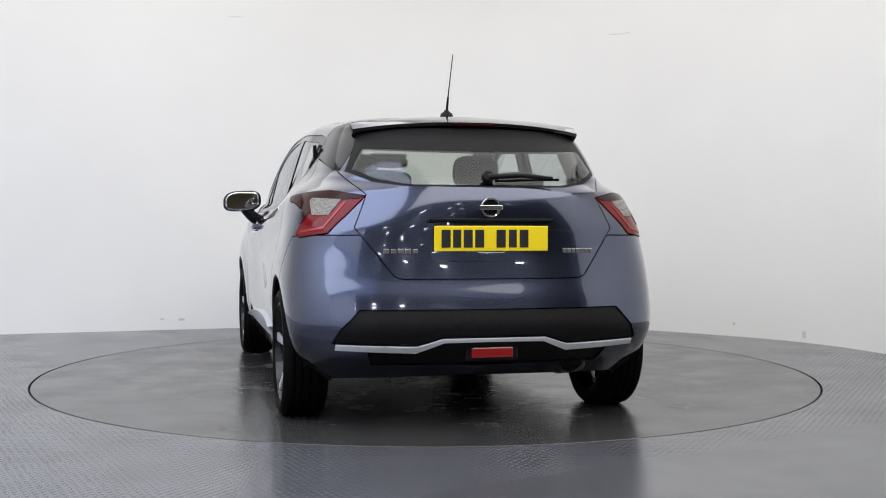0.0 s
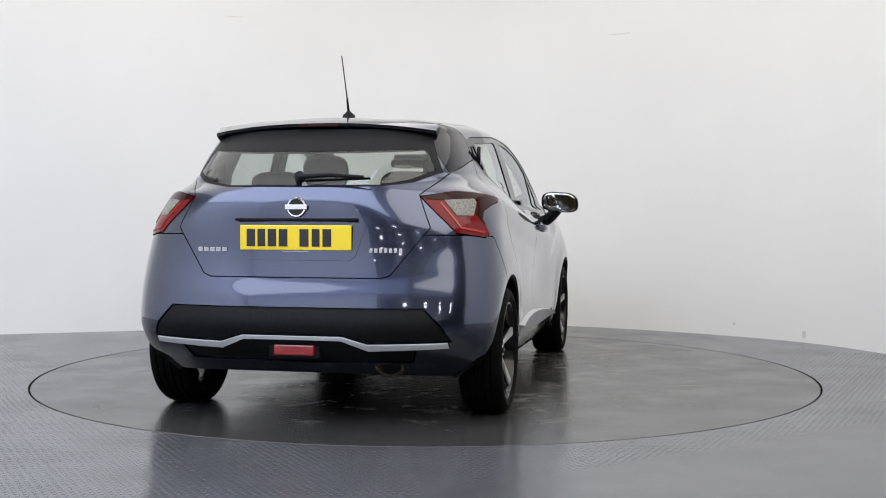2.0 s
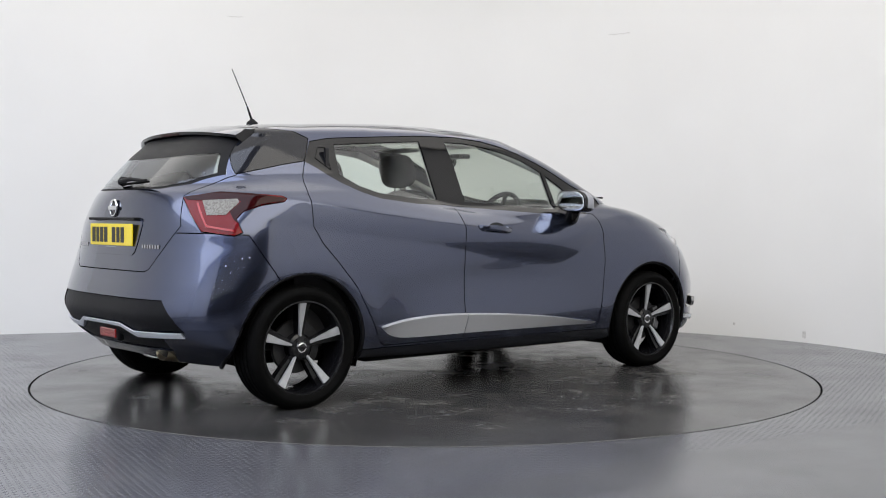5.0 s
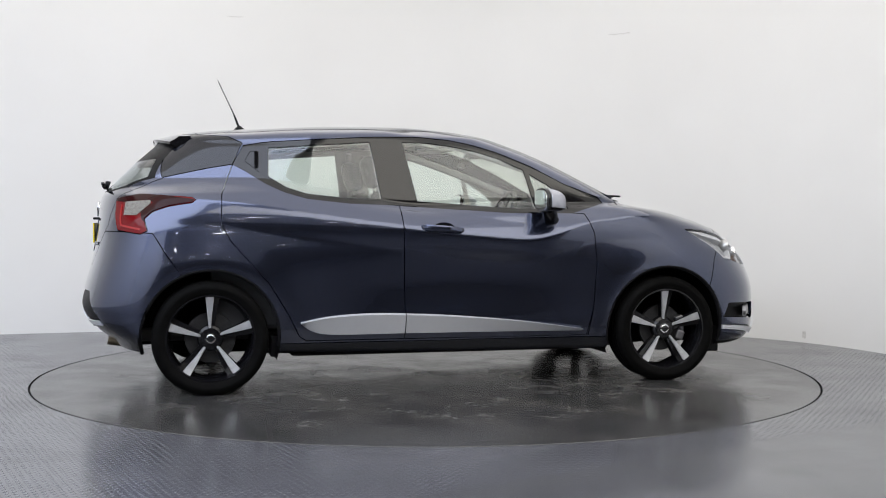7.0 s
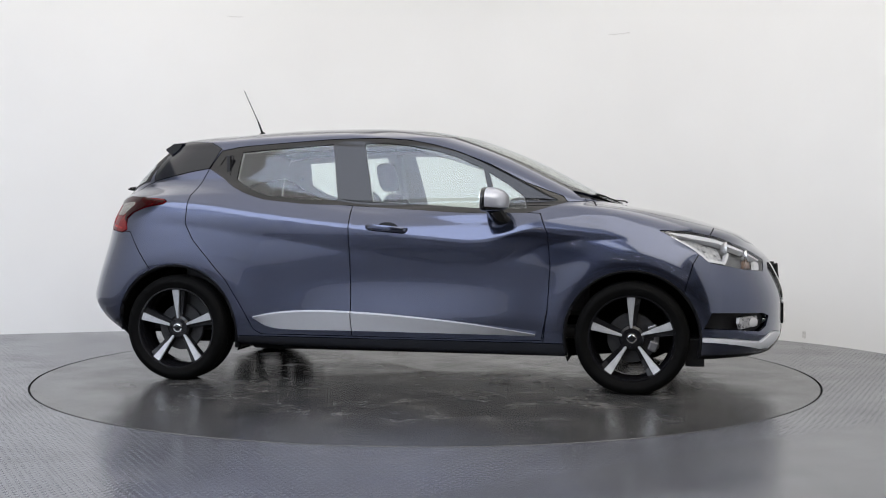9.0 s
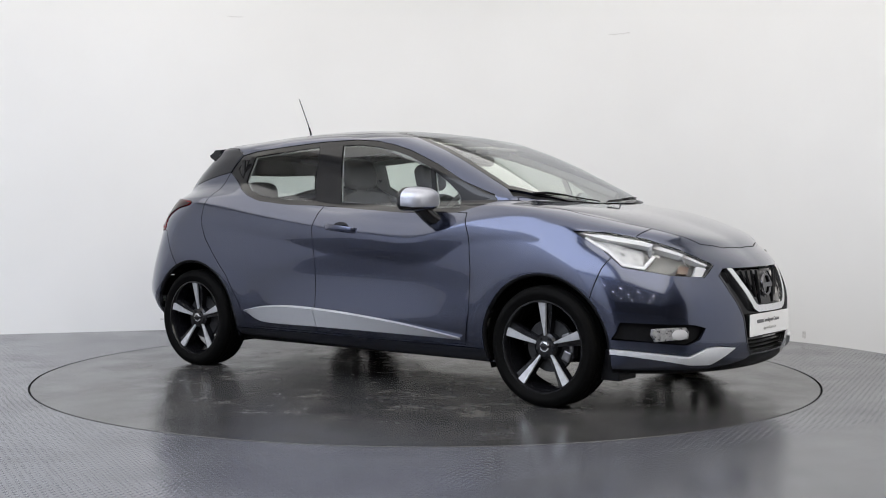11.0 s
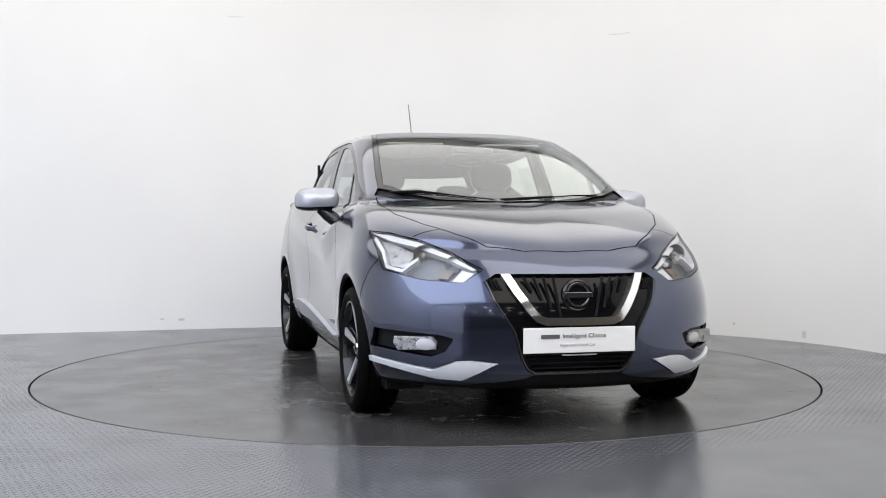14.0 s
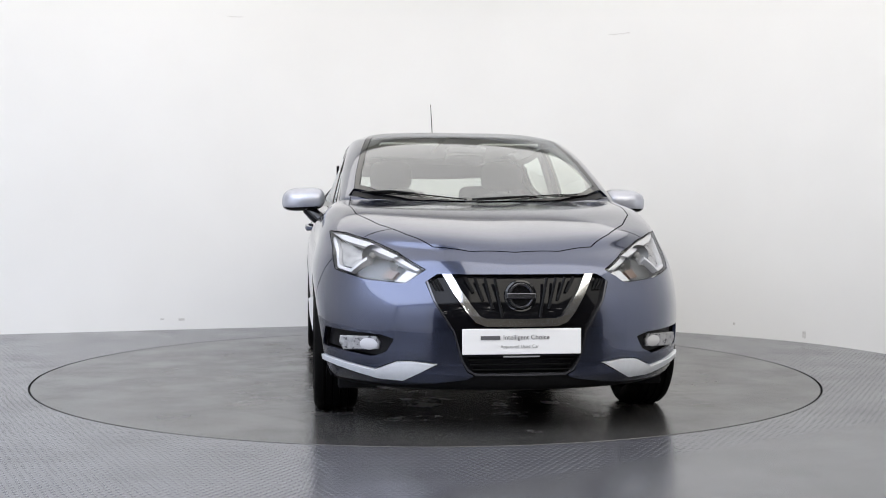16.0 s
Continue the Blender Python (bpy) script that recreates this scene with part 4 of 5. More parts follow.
def build_front():
    # grille: a dark opening, bars, the V of chrome, the round badge
    for s in SIDES:
        overlay("grille_chrome", ["grille_panel"], FRONT, ribbon([(0.318, 0.70), (0.275, 0.62), (0.225, 0.545), (0.19, 0.503), (0.155, 0.490), (-0.05, 0.488)], 0.034), SATIN_CHROME, car, s, -0.006, 0.03, "chrome V bar of the grille")
        overlay("grille_rim", ["grille_panel"], FRONT, ribbon([(0.40, 0.665), (0.372, 0.58), (0.292, 0.45), (0.258, 0.33), (0.232, 0.284), (0.195, 0.264), (-0.05, 0.262)], 0.008), DARKENED_CHROME, car, s, -0.002, 0.02, "thin dark grille edge")
        for k in range(4):
            bm = bmesh.new()
            y = 0.085 + 0.042 * k
            z0, z1 = 0.510 + 0.036 * k, 0.682
            x = front_x(y, (z0 + z1) / 2)
            add_tube(bm, [(x + 0.002, s * y * 0.97, z0), (x - 0.012, s * (y + 0.03), z1)], 0.007, 6)
            part("grille_bar", bm, PLASTIC, car)
        for k in range(3):
            bm = bmesh.new()
            y = 0.345 + 0.014 * k
            x = front_x(y, 0.64)
            add_tube(bm, [(x - 0.008, s * (y - 0.012), 0.625), (x - 0.02, s * (y + 0.012), 0.672)], 0.005, 6)
            part("grille_bar", bm, PLASTIC, car)
    bm = bmesh.new()
    xb = front_x(0.0, 0.60) - 0.008
    m = pose(xb, 0, 0.602, 0, 84, 0)
    add_lathe(bm, [(0.043, 0.008), (0.048, 0.013), (0.054, 0.013), (0.058, 0.006), (0.058, 0.0)], m, steps=48)
    badge = part("front_badge", bm, DARKENED_CHROME, car, "round chrome badge with a bar across", smooth=40)
    bm = bmesh.new()
    add_bar(bm, (0, 0, 0.012), (0.024, 0.128, 0.008), m, 0.003)
    part("badge_bar", bm, DARKENED_CHROME, badge)
    bm = bmesh.new()
    add_lathe(bm, [(0.0, 0.002), (0.062, 0.002), (0.070, -0.004), (0.072, -0.012)], m, steps=40)
    part("badge_plate", bm, GLOSS, car, "gloss black sensor plate behind the badge")
    # lower intake slats
    for k in range(3):
        bm = bmesh.new()
        x = front_x(0, 0.30) - 0.022
        add_bar(bm, (x, 0, 0.285 + 0.022 * k), (0.02, 0.42 + 0.02 * k, 0.006), None, 0.002)
        part("intake_slat", bm, LINER, car)
    # show plate
    bm = bmesh.new()
    add_box(bm, 2.112, 2.120, -0.26, 0.26, 0.353, 0.464, 0.003)
    plate = part("front_plate", bm, WHITE_PLATE, car, "white dealer plate with grey lettering")
    bm = bmesh.new()
    add_box(bm, 2.085, 2.113, -0.245, 0.245, 0.345, 0.46, 0.004)
    part("plate_holder", bm, PLASTIC, car)
    bm = bmesh.new()
    add_bar(bm, (2.121, -0.138, 0.425), (0.002, 0.085, 0.017))
    part("word_bar", bm, DARK_INK, plate)
    lettering("Intelligent Choice", (2.1215, -0.083, 0.418), 0.0285, DARK_INK, plate, front=True)
    lettering("Approved Used Car", (2.1215, -0.095, 0.381), 0.0205, GREY_INK, plate, front=True)
    bm = bmesh.new()
    add_bar(bm, (2.112, 0, 0.343), (0.004, 0.16, 0.006))
    part("holder_word_bar", bm, GREY_INK, car)
    # lamps
    for s in SIDES:
        lamp = skin_part("head_lamp", "head_lamp", LENS, car, s, gap=0.001, lip=0.0, label="clear headlamp with silver reflectors")
        lamp.visible_shadow = False
        skin_part("lamp_housing", "head_lamp", LAMP_DARK, lamp, s, sink=0.055, lip=-0.05, gap=0.001, label="dark headlamp housing")
        overlay("daytime_light", ["head_lamp"], NOSE_CORNER, ribbon([(0.49, 0.848), (0.585, 0.79), (0.64, 0.722), (0.74, 0.706), (0.805, 0.765)], 0.016), LAMP_WHITE, lamp, s, 0.014, 0.03, "white daytime light strip")
        overlay("upper_strip", ["head_lamp"], NOSE_CORNER, [(0.46, 0.872), (0.60, 0.862), (0.775, 0.832), (0.95, 0.779), (1.09, 0.717), (1.075, 0.712), (0.94, 0.766), (0.77, 0.812), (0.60, 0.838)], LAMP_WHITE, lamp, s, 0.012, 0.03, "silver strip along the lamp's top")
        overlay("outer_reflector", ["head_lamp"], NOSE_CORNER, [(0.525, 0.842), (0.60, 0.838), (0.765, 0.795), (0.745, 0.724), (0.65, 0.735), (0.59, 0.80)], RIBBED, lamp, s, 0.034, 0.01, "ribbed silver reflector")
        overlay("indicator", ["head_lamp"], NOSE_CORNER, [(0.935, 0.727), (0.990, 0.716), (0.972, 0.680), (0.918, 0.686)], AMBER_BOX, lamp, s, 0.030, 0.02, "dull amber indicator box")
        overlay("inner_reflector", ["head_lamp"], NOSE_CORNER, [(1.03, 0.716), (1.085, 0.704), (1.05, 0.664), (0.995, 0.664)], LAMP_WHITE, lamp, s, 0.020, 0.02, "pale inner lamp panel")
        for sx, z, r, mat in ((0.685, 0.768, 0.048, CLEAR_FILL), (0.845, 0.728, 0.040, CHROME)):
            # a bowl that faces ahead
            y = 0.62 if sx < 0.75 else (0.51 if sx < 0.9 else 0.47)
            at = skin_at((4, y, z), (-1, 0, 0))
            bm = bmesh.new()
            add_lathe(bm, [(r, 0.0), (r * 0.9, -0.012), (r * 0.55, -0.03), (r * 0.3, -0.036), (r * 0.28, -0.015), (r * 0.2, -0.008), (0, -0.006)], pose(at.x - 0.034, s * y, z, 0, 90, 0), steps=32)
            part("reflector", bm, mat, lamp, smooth=40)
        # fog lamp in its recess
        y, z = 0.675, 0.386
        at = skin_at((4, y, z), (-1, 0, 0))
        m = pose(at.x - 0.035, s * y, z, 0, 0, 32 * s)
        bm = bmesh.new()
        add_prism(bm, [(-0.07, -0.022), (0.062, -0.030), (0.078, 0.0), (0.075, 0.026), (-0.06, 0.030), (-0.074, 0.01)], m @ Matrix.Rotation(radians(90), 4, "Z") @ Matrix.Rotation(radians(90), 4, "X") @ Matrix.Diagonal((s * 1.35, 1.1, 1, 1)), 0.02, 0.004)
        fog = part("fog_lamp", bm, RIBBED, car, "silvered rectangular fog lamp")
        bm = bmesh.new()
        add_lathe(bm, [(0.026, 0.0), (0.024, 0.0015), (0.0, 0.0025)], m @ pose(0.0205, -0.045 * s, -0.002, 0, 90, 0) @ Matrix.Diagonal((1.0, 1.7, 1, 1)), steps=24)
        part("fog_bulb", bm, LAMP_WHITE, fog, "bright clear fog lamp lens", smooth=40)


def lettering(text, at, size, mat, parent, front):
    cu = bpy.data.curves.new("lettering", "FONT")
    cu.body, cu.size, cu.extrude = text, size, 0.0004
    ob = bpy.data.objects.new("lettering", cu)
    scene.collection.objects.link(ob)
    dg = bpy.context.evaluated_depsgraph_get()
    me = bpy.data.meshes.new_from_object(ob.evaluated_get(dg))
    bpy.data.objects.remove(ob)
    me.materials.clear()
    me.materials.append(mat)
    out = new("lettering", me)
    out.matrix_basis = Matrix.Translation(at) @ (pose(0, 0, 0, 90, 0, 90) if front else pose(0, 0, 0, 90, 0, -90))
    out.parent = parent
    return out


def add_ring(bm, r, tube, m, steps=40, sides=8):
    rings = []
    for k in range(steps):
        a = 6.28318 * k / steps
        rings.append([bm.verts.new(m @ Vector(((r + tube * math.cos(6.28318 * j / sides)) * math.cos(a), (r + tube * math.cos(6.28318 * j / sides)) * math.sin(a), tube * math.sin(6.28318 * j / sides)))) for j in range(sides)])
    for k in range(steps):
        for j in range(sides):
            bm.faces.new((rings[k][j], rings[(k + 1) % steps][j], rings[(k + 1) % steps][(j + 1) % sides], rings[k][(j + 1) % sides]))


def build_rear():
    # the pressed field for the number plate, the plate, badge and letter bars
    xs = rear_x(0, 0.84)
    overlay("plate_field", ["tailgate"], REAR, [(-0.05, 0.925), (0.30, 0.925), (0.318, 0.90), (0.275, 0.765), (0.25, 0.748), (-0.05, 0.748)], PAINT, car, 0, -0.0035, 0.008, "pressed field round the number plate")
    xp = xs - 0.006
    bm = bmesh.new()
    add_box(bm, xp - 0.008, xp, -0.26, 0.26, 0.793, 0.904, 0.003, pose(0, 0, 0))
    plate = part("rear_plate", bm, YELLOW_PLATE, car, "yellow number plate with black bars")
    bars = ((0.208, 0.040), (0.158, 0.036), (0.108, 0.040), (0.056, 0.040), (-0.042, 0.042), (-0.096, 0.036), (-0.148, 0.040))
    for y, w in bars:
        bm = bmesh.new()
        add_bar(bm, (xp - 0.0088, y, 0.848), (0.002, w, 0.078), None, 0.0)
        part("character_bar", bm, INK, plate)
    bm = bmesh.new()
    add_bar(bm, (xp + 0.004, 0, 0.788), (0.012, 0.30, 0.016), None, 0.003)
    part("plate_holder", bm, PLASTIC, car)
    bm = bmesh.new()
    add_bar(bm, (xp - 0.0035, 0, 0.787), (0.002, 0.12, 0.005))
    part("holder_word_bar", bm, GREY_INK, car)
    # a black bar in place of the shade in the grip recess
    bm = bmesh.new()
    add_box(bm, xs - 0.012, xs + 0.02, -0.285, 0.285, 0.922, 0.936, 0.004)
    part("grip_recess_shade", bm, PLASTIC, car, "dark bar for the shaded grip recess above the plate")
    bm = bmesh.new()
    m = pose(rear_x(0, 0.984) - 0.004, 0, 0.984, 0, -88, 0)
    add_lathe(bm, [(0.034, 0.002), (0.037, 0.008), (0.043, 0.009), (0.046, 0.004), (0.046, 0.0)], m, steps=48)
    badge = part("rear_badge", bm, SATIN_CHROME, car, "round chrome badge with a bar across", smooth=40)
    bm = bmesh.new()
    add_bar(bm, (0, 0, 0.008), (0.022, 0.104, 0.007), m, 0.002)
    part("badge_bar", bm, SATIN_CHROME, badge)
    bm = bmesh.new()
    add_lathe(bm, [(0, 0.001), (0.036, 0.001)], m, steps=32)
    part("badge_field", bm, GLOSS, badge)
    # raised chrome letters, unlettered bars
    for y0, count, w, gap, z, h in ((0.465, 5, 0.024, 0.031, 0.793, 0.020), (-0.345, 7, 0.016, 0.0215, 0.793, 0.020)):
        for k in range(count):
            y = y0 - gap * k
            bm = bmesh.new()
            add_bar(bm, (rear_x(y, z) - 0.002, y, z), (0.004, w, h), None, 0.0012)
            part("letter_bar", bm, STEEL_BRIGHT, car)
    # spoiler above the rear window
    bm = bmesh.new()
    secs = []
    for k in range(33):
        f = -1 + 2 * k / 32
        y = 0.55 * f
        edge = abs(f)
        xe = -1.60 + 0.09 * edge ** 3
        zt = 1.405 - 0.035 * edge ** 2.2
        root = -1.40
        secs.append([bm.verts.new(p) for p in ((root, y, zt + 0.022 - 0.010 * edge), (-1.46, y, zt + 0.010), (-1.54 + 0.06 * edge ** 3, y, zt - 0.006), (xe, y, zt - 0.022), (xe + 0.004, y, zt - 0.036), (-1.53 + 0.05 * edge ** 3, y, zt - 0.050), (-1.46, y * 0.985, zt - 0.07))])
    for p, q in zip(secs, secs[1:]):
        for i in range(6):
            f = bm.faces.new((p[i], p[i + 1], q[i + 1], q[i]))
            f.material_index = 0 if i < 3 else 1
    for end in (secs[0], secs[-1][::-1]):
        bm.faces.new(end).material_index = 1
    bmesh.ops.recalc_face_normals(bm, faces=bm.faces)
    spoiler = part("roof_spoiler", bm, [PAINT, GLOSS], car, "roof spoiler over the rear window, black underneath", smooth=35)
    bm = bmesh.new()
    add_bar(bm, (-1.594, 0, 1.372), (0.012, 0.20, 0.013), None, 0.003)
    part("brake_light", bm, DARK_RED, spoiler, "dark red high brake light")
    # wiper
    bm = bmesh.new()
    xw = rear_x(0, 1.105) - 0.02
    add_lathe(bm, [(0.0, 0.03), (0.022, 0.026), (0.028, 0.0)], pose(xw + 0.012, 0.0, 1.118, 0, -70, 0), steps=20)
    add_tube(bm, [(xw - 0.012, 0.0, 1.12), (xw - 0.018, -0.14, 1.128), (xw - 0.008, -0.30, 1.118)], 0.013, 8, 0.6)
    wiper = part("rear_wiper", bm, PLASTIC, car, "black rear wiper arm", smooth=50)
    bm = bmesh.new()
    add_tube(bm, [(xw - 0.010, -0.03, 1.102), (xw - 0.013, -0.2, 1.108), (xw - 0.006, -0.33, 1.112)], 0.006, 6)
    part("wiper_blade", bm, RUBBER, wiper)
    # lamps
    for s in SIDES:
        lamp = skin_part("tail_lamp", "tail_lamp", RED_LENS, car, s, sink=-0.004, lip=0.03, label="red boomerang tail lamp with a clear window")
        overlay("dark_arm", ["tail_lamp"], TAIL_CORNER, [(-0.88, 1.034), (-0.70, 1.058), (-0.55, 1.05), (-0.402, 1.03), (-0.41, 1.018), (-0.50, 0.999), (-0.57, 0.968), (-0.592, 0.935), (-0.578, 0.90), (-0.612, 0.925), (-0.635, 0.962), (-0.59, 1.012), (-0.62, 1.024), (-0.775, 1.016), (-0.86, 1.020)], DARK_RED, lamp, s, -0.0065, 0.004, "smoked red upper arm")
        pane = overlay("clear_window", ["tail_lamp"], TAIL_CORNER, [(-0.778, 1.016), (-0.61, 1.024), (-0.60, 1.008), (-0.652, 0.946), (-0.742, 0.946)], TAIL_CLEAR, lamp, s, -0.007, 0.004, "clear lamp window over a silver bowl")
        overlay("light_guide", ["tail_lamp"], TAIL_CORNER, ribbon([(-0.80, 1.004), (-0.765, 0.94), (-0.735, 0.893), (-0.605, 0.872)], 0.010), RED_GUIDE, lamp, s, -0.007, 0.004, "bright red light guide")
    bm = bmesh.new()
    xr = rear_x(0, 0.345) - 0.004
    add_box(bm, xr - 0.012, xr + 0.02, -0.095, 0.095, 0.325, 0.372, 0.006)
    part("rear_reflector", bm, REFLECTOR, car, "red reflector in the bumper's middle")
    bm = bmesh.new()
    add_box(bm, xr - 0.004, xr + 0.03, -0.12, 0.12, 0.312, 0.385, 0.008)
    part("reflector_frame", bm, PLASTIC, car)
    # aerial
    bm = bmesh.new()
    add_lathe(bm, [(0.034, -0.01), (0.030, 0.006), (0.016, 0.016), (0.011, 0.024), (0.0, 0.026)], pose(-1.10, 0, 1.462), steps=20)
    aerial = part("aerial", bm, PLASTIC, car, "black roof aerial with a thin rod", smooth=50)
    bm = bmesh.new()
    add_tube(bm, [(-1.10, 0, 1.47), (-1.13, 0, 1.55)], 0.0075, 8, 0.7)
    add_tube(bm, [(-1.13, 0, 1.55), (-1.225, 0, 1.752)], 0.0032, 6, 0.8)
    part("aerial_rod", bm, PLASTIC, aerial, smooth=50)


def build_flanks():
    for s in SIDES:
        for x0, x1 in ((-0.835, -0.264), (-0.258, 0.768)):
            bm = bmesh.new()
            rows = []
            for k in range(25):
                x = x0 + (x1 - x0) * k / 24
                top = spline(((-0.835, 0.378), (-0.70, 0.404), (-0.55, 0.417), (-0.42, 0.420), (-0.26, 0.416), (0.0, 0.402), (0.40, 0.365), (0.768, 0.312)), x)
                ridge = top - 0.07 * (top - 0.305)
                low = spline(((-0.835, 0.370), (-0.79, 0.335), (-0.72, 0.312), (-0.6, 0.305), (-0.26, 0.306), (0.4, 0.303), (0.768, 0.299)), x)
                rows.append([bm.verts.new((x, s * (side_y(x, z) + d), z)) for z, d in ((top, -0.004), (top, 0.006), (ridge, 0.026), (low, 0.003), (low, -0.004))])
            for p, q in zip(rows, rows[1:]):
                for i in range(4):
                    bm.faces.new((p[i], p[i + 1], q[i + 1], q[i]))
            bm.faces.new(rows[0])
            bm.faces.new(rows[-1][::-1])
            bmesh.ops.recalc_face_normals(bm, faces=bm.faces)
            part("sill_trim", bm, SILL_SILVER, car, "satin silver trim low on the door", smooth=15)
        # front door handle
        bm = bmesh.new()
        y = side_y(-0.05, 0.878)
        path = [(-0.175, y - 0.004, 0.886), (-0.14, y + 0.026, 0.886), (-0.05, y + 0.034, 0.880), (0.04, y + 0.026, 0.872), (0.065, y - 0.004, 0.870)]
        rows = []
        for i, p in enumerate(path):
            hh = (0.012, 0.016, 0.016, 0.014, 0.010)[i]
            rows.append([bm.verts.new((p[0], s * (p[1] + dy), p[2] + dz)) for dy, dz in ((0.004, hh), (0.010, 0), (0.004, -hh), (-0.012, -hh), (-0.012, hh))])
        for p, q in zip(rows, rows[1:]):
            for i in range(5):
                bm.faces.new((p[i], p[(i + 1) % 5], q[(i + 1) % 5], q[i]))
        bm.faces.new(rows[0])
        bm.faces.new(rows[-1][::-1])
        bmesh.ops.recalc_face_normals(bm, faces=bm.faces)
        part("door_handle", bm, PAINT, car, "body-coloured door handle", smooth=60)
        # a flat dark disc paints the shade of the hollow behind the handle
        bm = bmesh.new()
        outline = [(0.062 * math.cos(6.28318 * k / 24), 0.036 * math.sin(6.28318 * k / 24)) for k in range(24)]
        add_prism(bm, outline, Matrix.Translation((-0.05, s * (y + (0.003 if s > 0 else 0.003)), 0.878)) @ pose(0, 0, 0, 90, 0, 0) @ pose(0, 0, -0.002), 0.003)
        part("handle_hollow_shade", bm, PAINT_DARK, car)
        # hidden rear handle in the window's corner
        overlay("rear_handle", ["window_surround"], SIDE, [(-1.115, 1.245), (-1.085, 1.300), (-1.04, 1.303), (-1.04, 1.185)], PLASTIC, car, s, 0.012, -0.012, "black handle in the window corner")
        bm = bmesh.new()
        yy = side_y(-1.055, 1.24)
        add_box(bm, -1.066, -1.042, s * yy - 0.012, s * yy + 0.006, 1.195, 1.300, 0.004)
        part("rear_handle_grip", bm, GLOSS, car)
        # mirror
        body = empty("door_mirror", None)
        body.parent = car
        tagged(body, "door mirror with a satin silver cap")
        bm = bmesh.new()
        bmesh.ops.create_uvsphere(bm, u_segments=32, v_segments=20, radius=1.0)
        for v in bm.verts:
            x, yv, z = v.co
            k = lambda a, p: math.copysign(abs(a) ** p, a)
            fx = k(x, 0.75) * (0.105 if x > 0 else 0.012)
            v.co = Vector((0.525 + fx, s * (0.922 + k(yv, 0.62) * 0.115 - 0.02 * x), 1.035 + k(z, 0.66) * (0.068 if z > 0 else 0.058) - 0.010 * yv * 1 - 0.012 * max(x, 0)))
        for f in bm.faces:
            f.material_index = 1 if f.calc_center_median().z < 0.998 else 0
        cap = part("mirror_cap", bm, [CAP, GLOSS], body, "satin silver mirror cap", smooth=60)
        for name, mat, x0, half, size, text in (("mirror_frame", GLOSS, 0.506, 0.016, 1.02, "gloss black mirror housing"), ("mirror_glass", MIRROR, 0.492, 0.004, 0.90, "mirror glass")):
            bm = bmesh.new()
            bmesh.ops.create_uvsphere(bm, u_segments=40, v_segments=24, radius=1.0, matrix=Matrix.Rotation(radians(90), 4, "Y"))
            for v in bm.verts:
                x, yv, z = v.co
                k = lambda a, p: math.copysign(abs(a) ** p, a)
                v.co = Vector((x0 + k(x, 0.4) * half, s * (0.922 + k(yv, 0.62) * 0.115 * size), 1.035 + k(z, 0.66) * (0.068 if z > 0 else 0.058) * size - 0.010 * yv))
            if s < 0:
                bmesh.ops.reverse_faces(bm, faces=bm.faces)
            part(name, bm, mat, body, text, smooth=40)
        bm = bmesh.new()
        add_tube(bm, [(0.56, s * 0.90, 0.99), (0.575, s * 0.86, 0.95), (0.60, s * 0.80, 0.905)], 0.034, 10, 1.15)
        for v in bm.verts:
            v.co.x = 0.605 + (v.co.x - 0.605) * 1.3
        part("mirror_foot", bm, GLOSS, body, "gloss black mirror foot", smooth=50)
        bm = bmesh.new()
        add_tube(bm, [(0.575, s * 0.87, 1.002), (0.612, s * 0.93, 0.998), (0.598, s * 0.99, 1.004), (0.55, s * 1.020, 1.015)], 0.009, 8)
        part("mirror_indicator", bm, TAIL_CLEAR, body, "clear indicator strip", smooth=50)
    # wipers
    for k, (y0, y1, x0, x1) in enumerate(((-0.05, 0.50, 1.195, 1.095), (-0.60, -0.10, 1.055, 1.182))):
        bm = bmesh.new()
        pts = []
        for f in (0, 0.25, 0.5, 0.75, 1):
            y = y0 + (y1 - y0) * f
            x = x0 + (x1 - x0) * f
            at = skin_at((x, abs(y), 3), (0, 0, -1))
            pts.append((x, y, at.z + 0.006))
        add_tube(bm, pts, 0.0038, 6)
        wiper = part("windscreen_wiper", bm, RUBBER, car, "black windscreen wiper", smooth=50)
        bm = bmesh.new()
        y, x = pts[0][1], pts[0][0]
        mid = pts[2]
        add_tube(bm, [(x + 0.03, y - 0.03, pts[0][2] + 0.004), (x + 0.012, (y + mid[1]) / 2, pts[1][2] + 0.008), (mid[0], mid[1], mid[2] + 0.003)], 0.0055, 8, 0.7)
        part("wiper_arm", bm, PLASTIC, wiper, smooth=50)


def add_cushion(bm, size, m, power=0.45, seg=24):
    made = bmesh.ops.create_uvsphere(bm, u_segments=seg, v_segments=seg // 2 + 2, radius=1.0)["verts"]
    for v in made:
        v.co = Vector([math.copysign(abs(c) ** power, c) * h for c, h in zip(v.co, size)])
    bmesh.ops.transform(bm, matrix=m, verts=made)


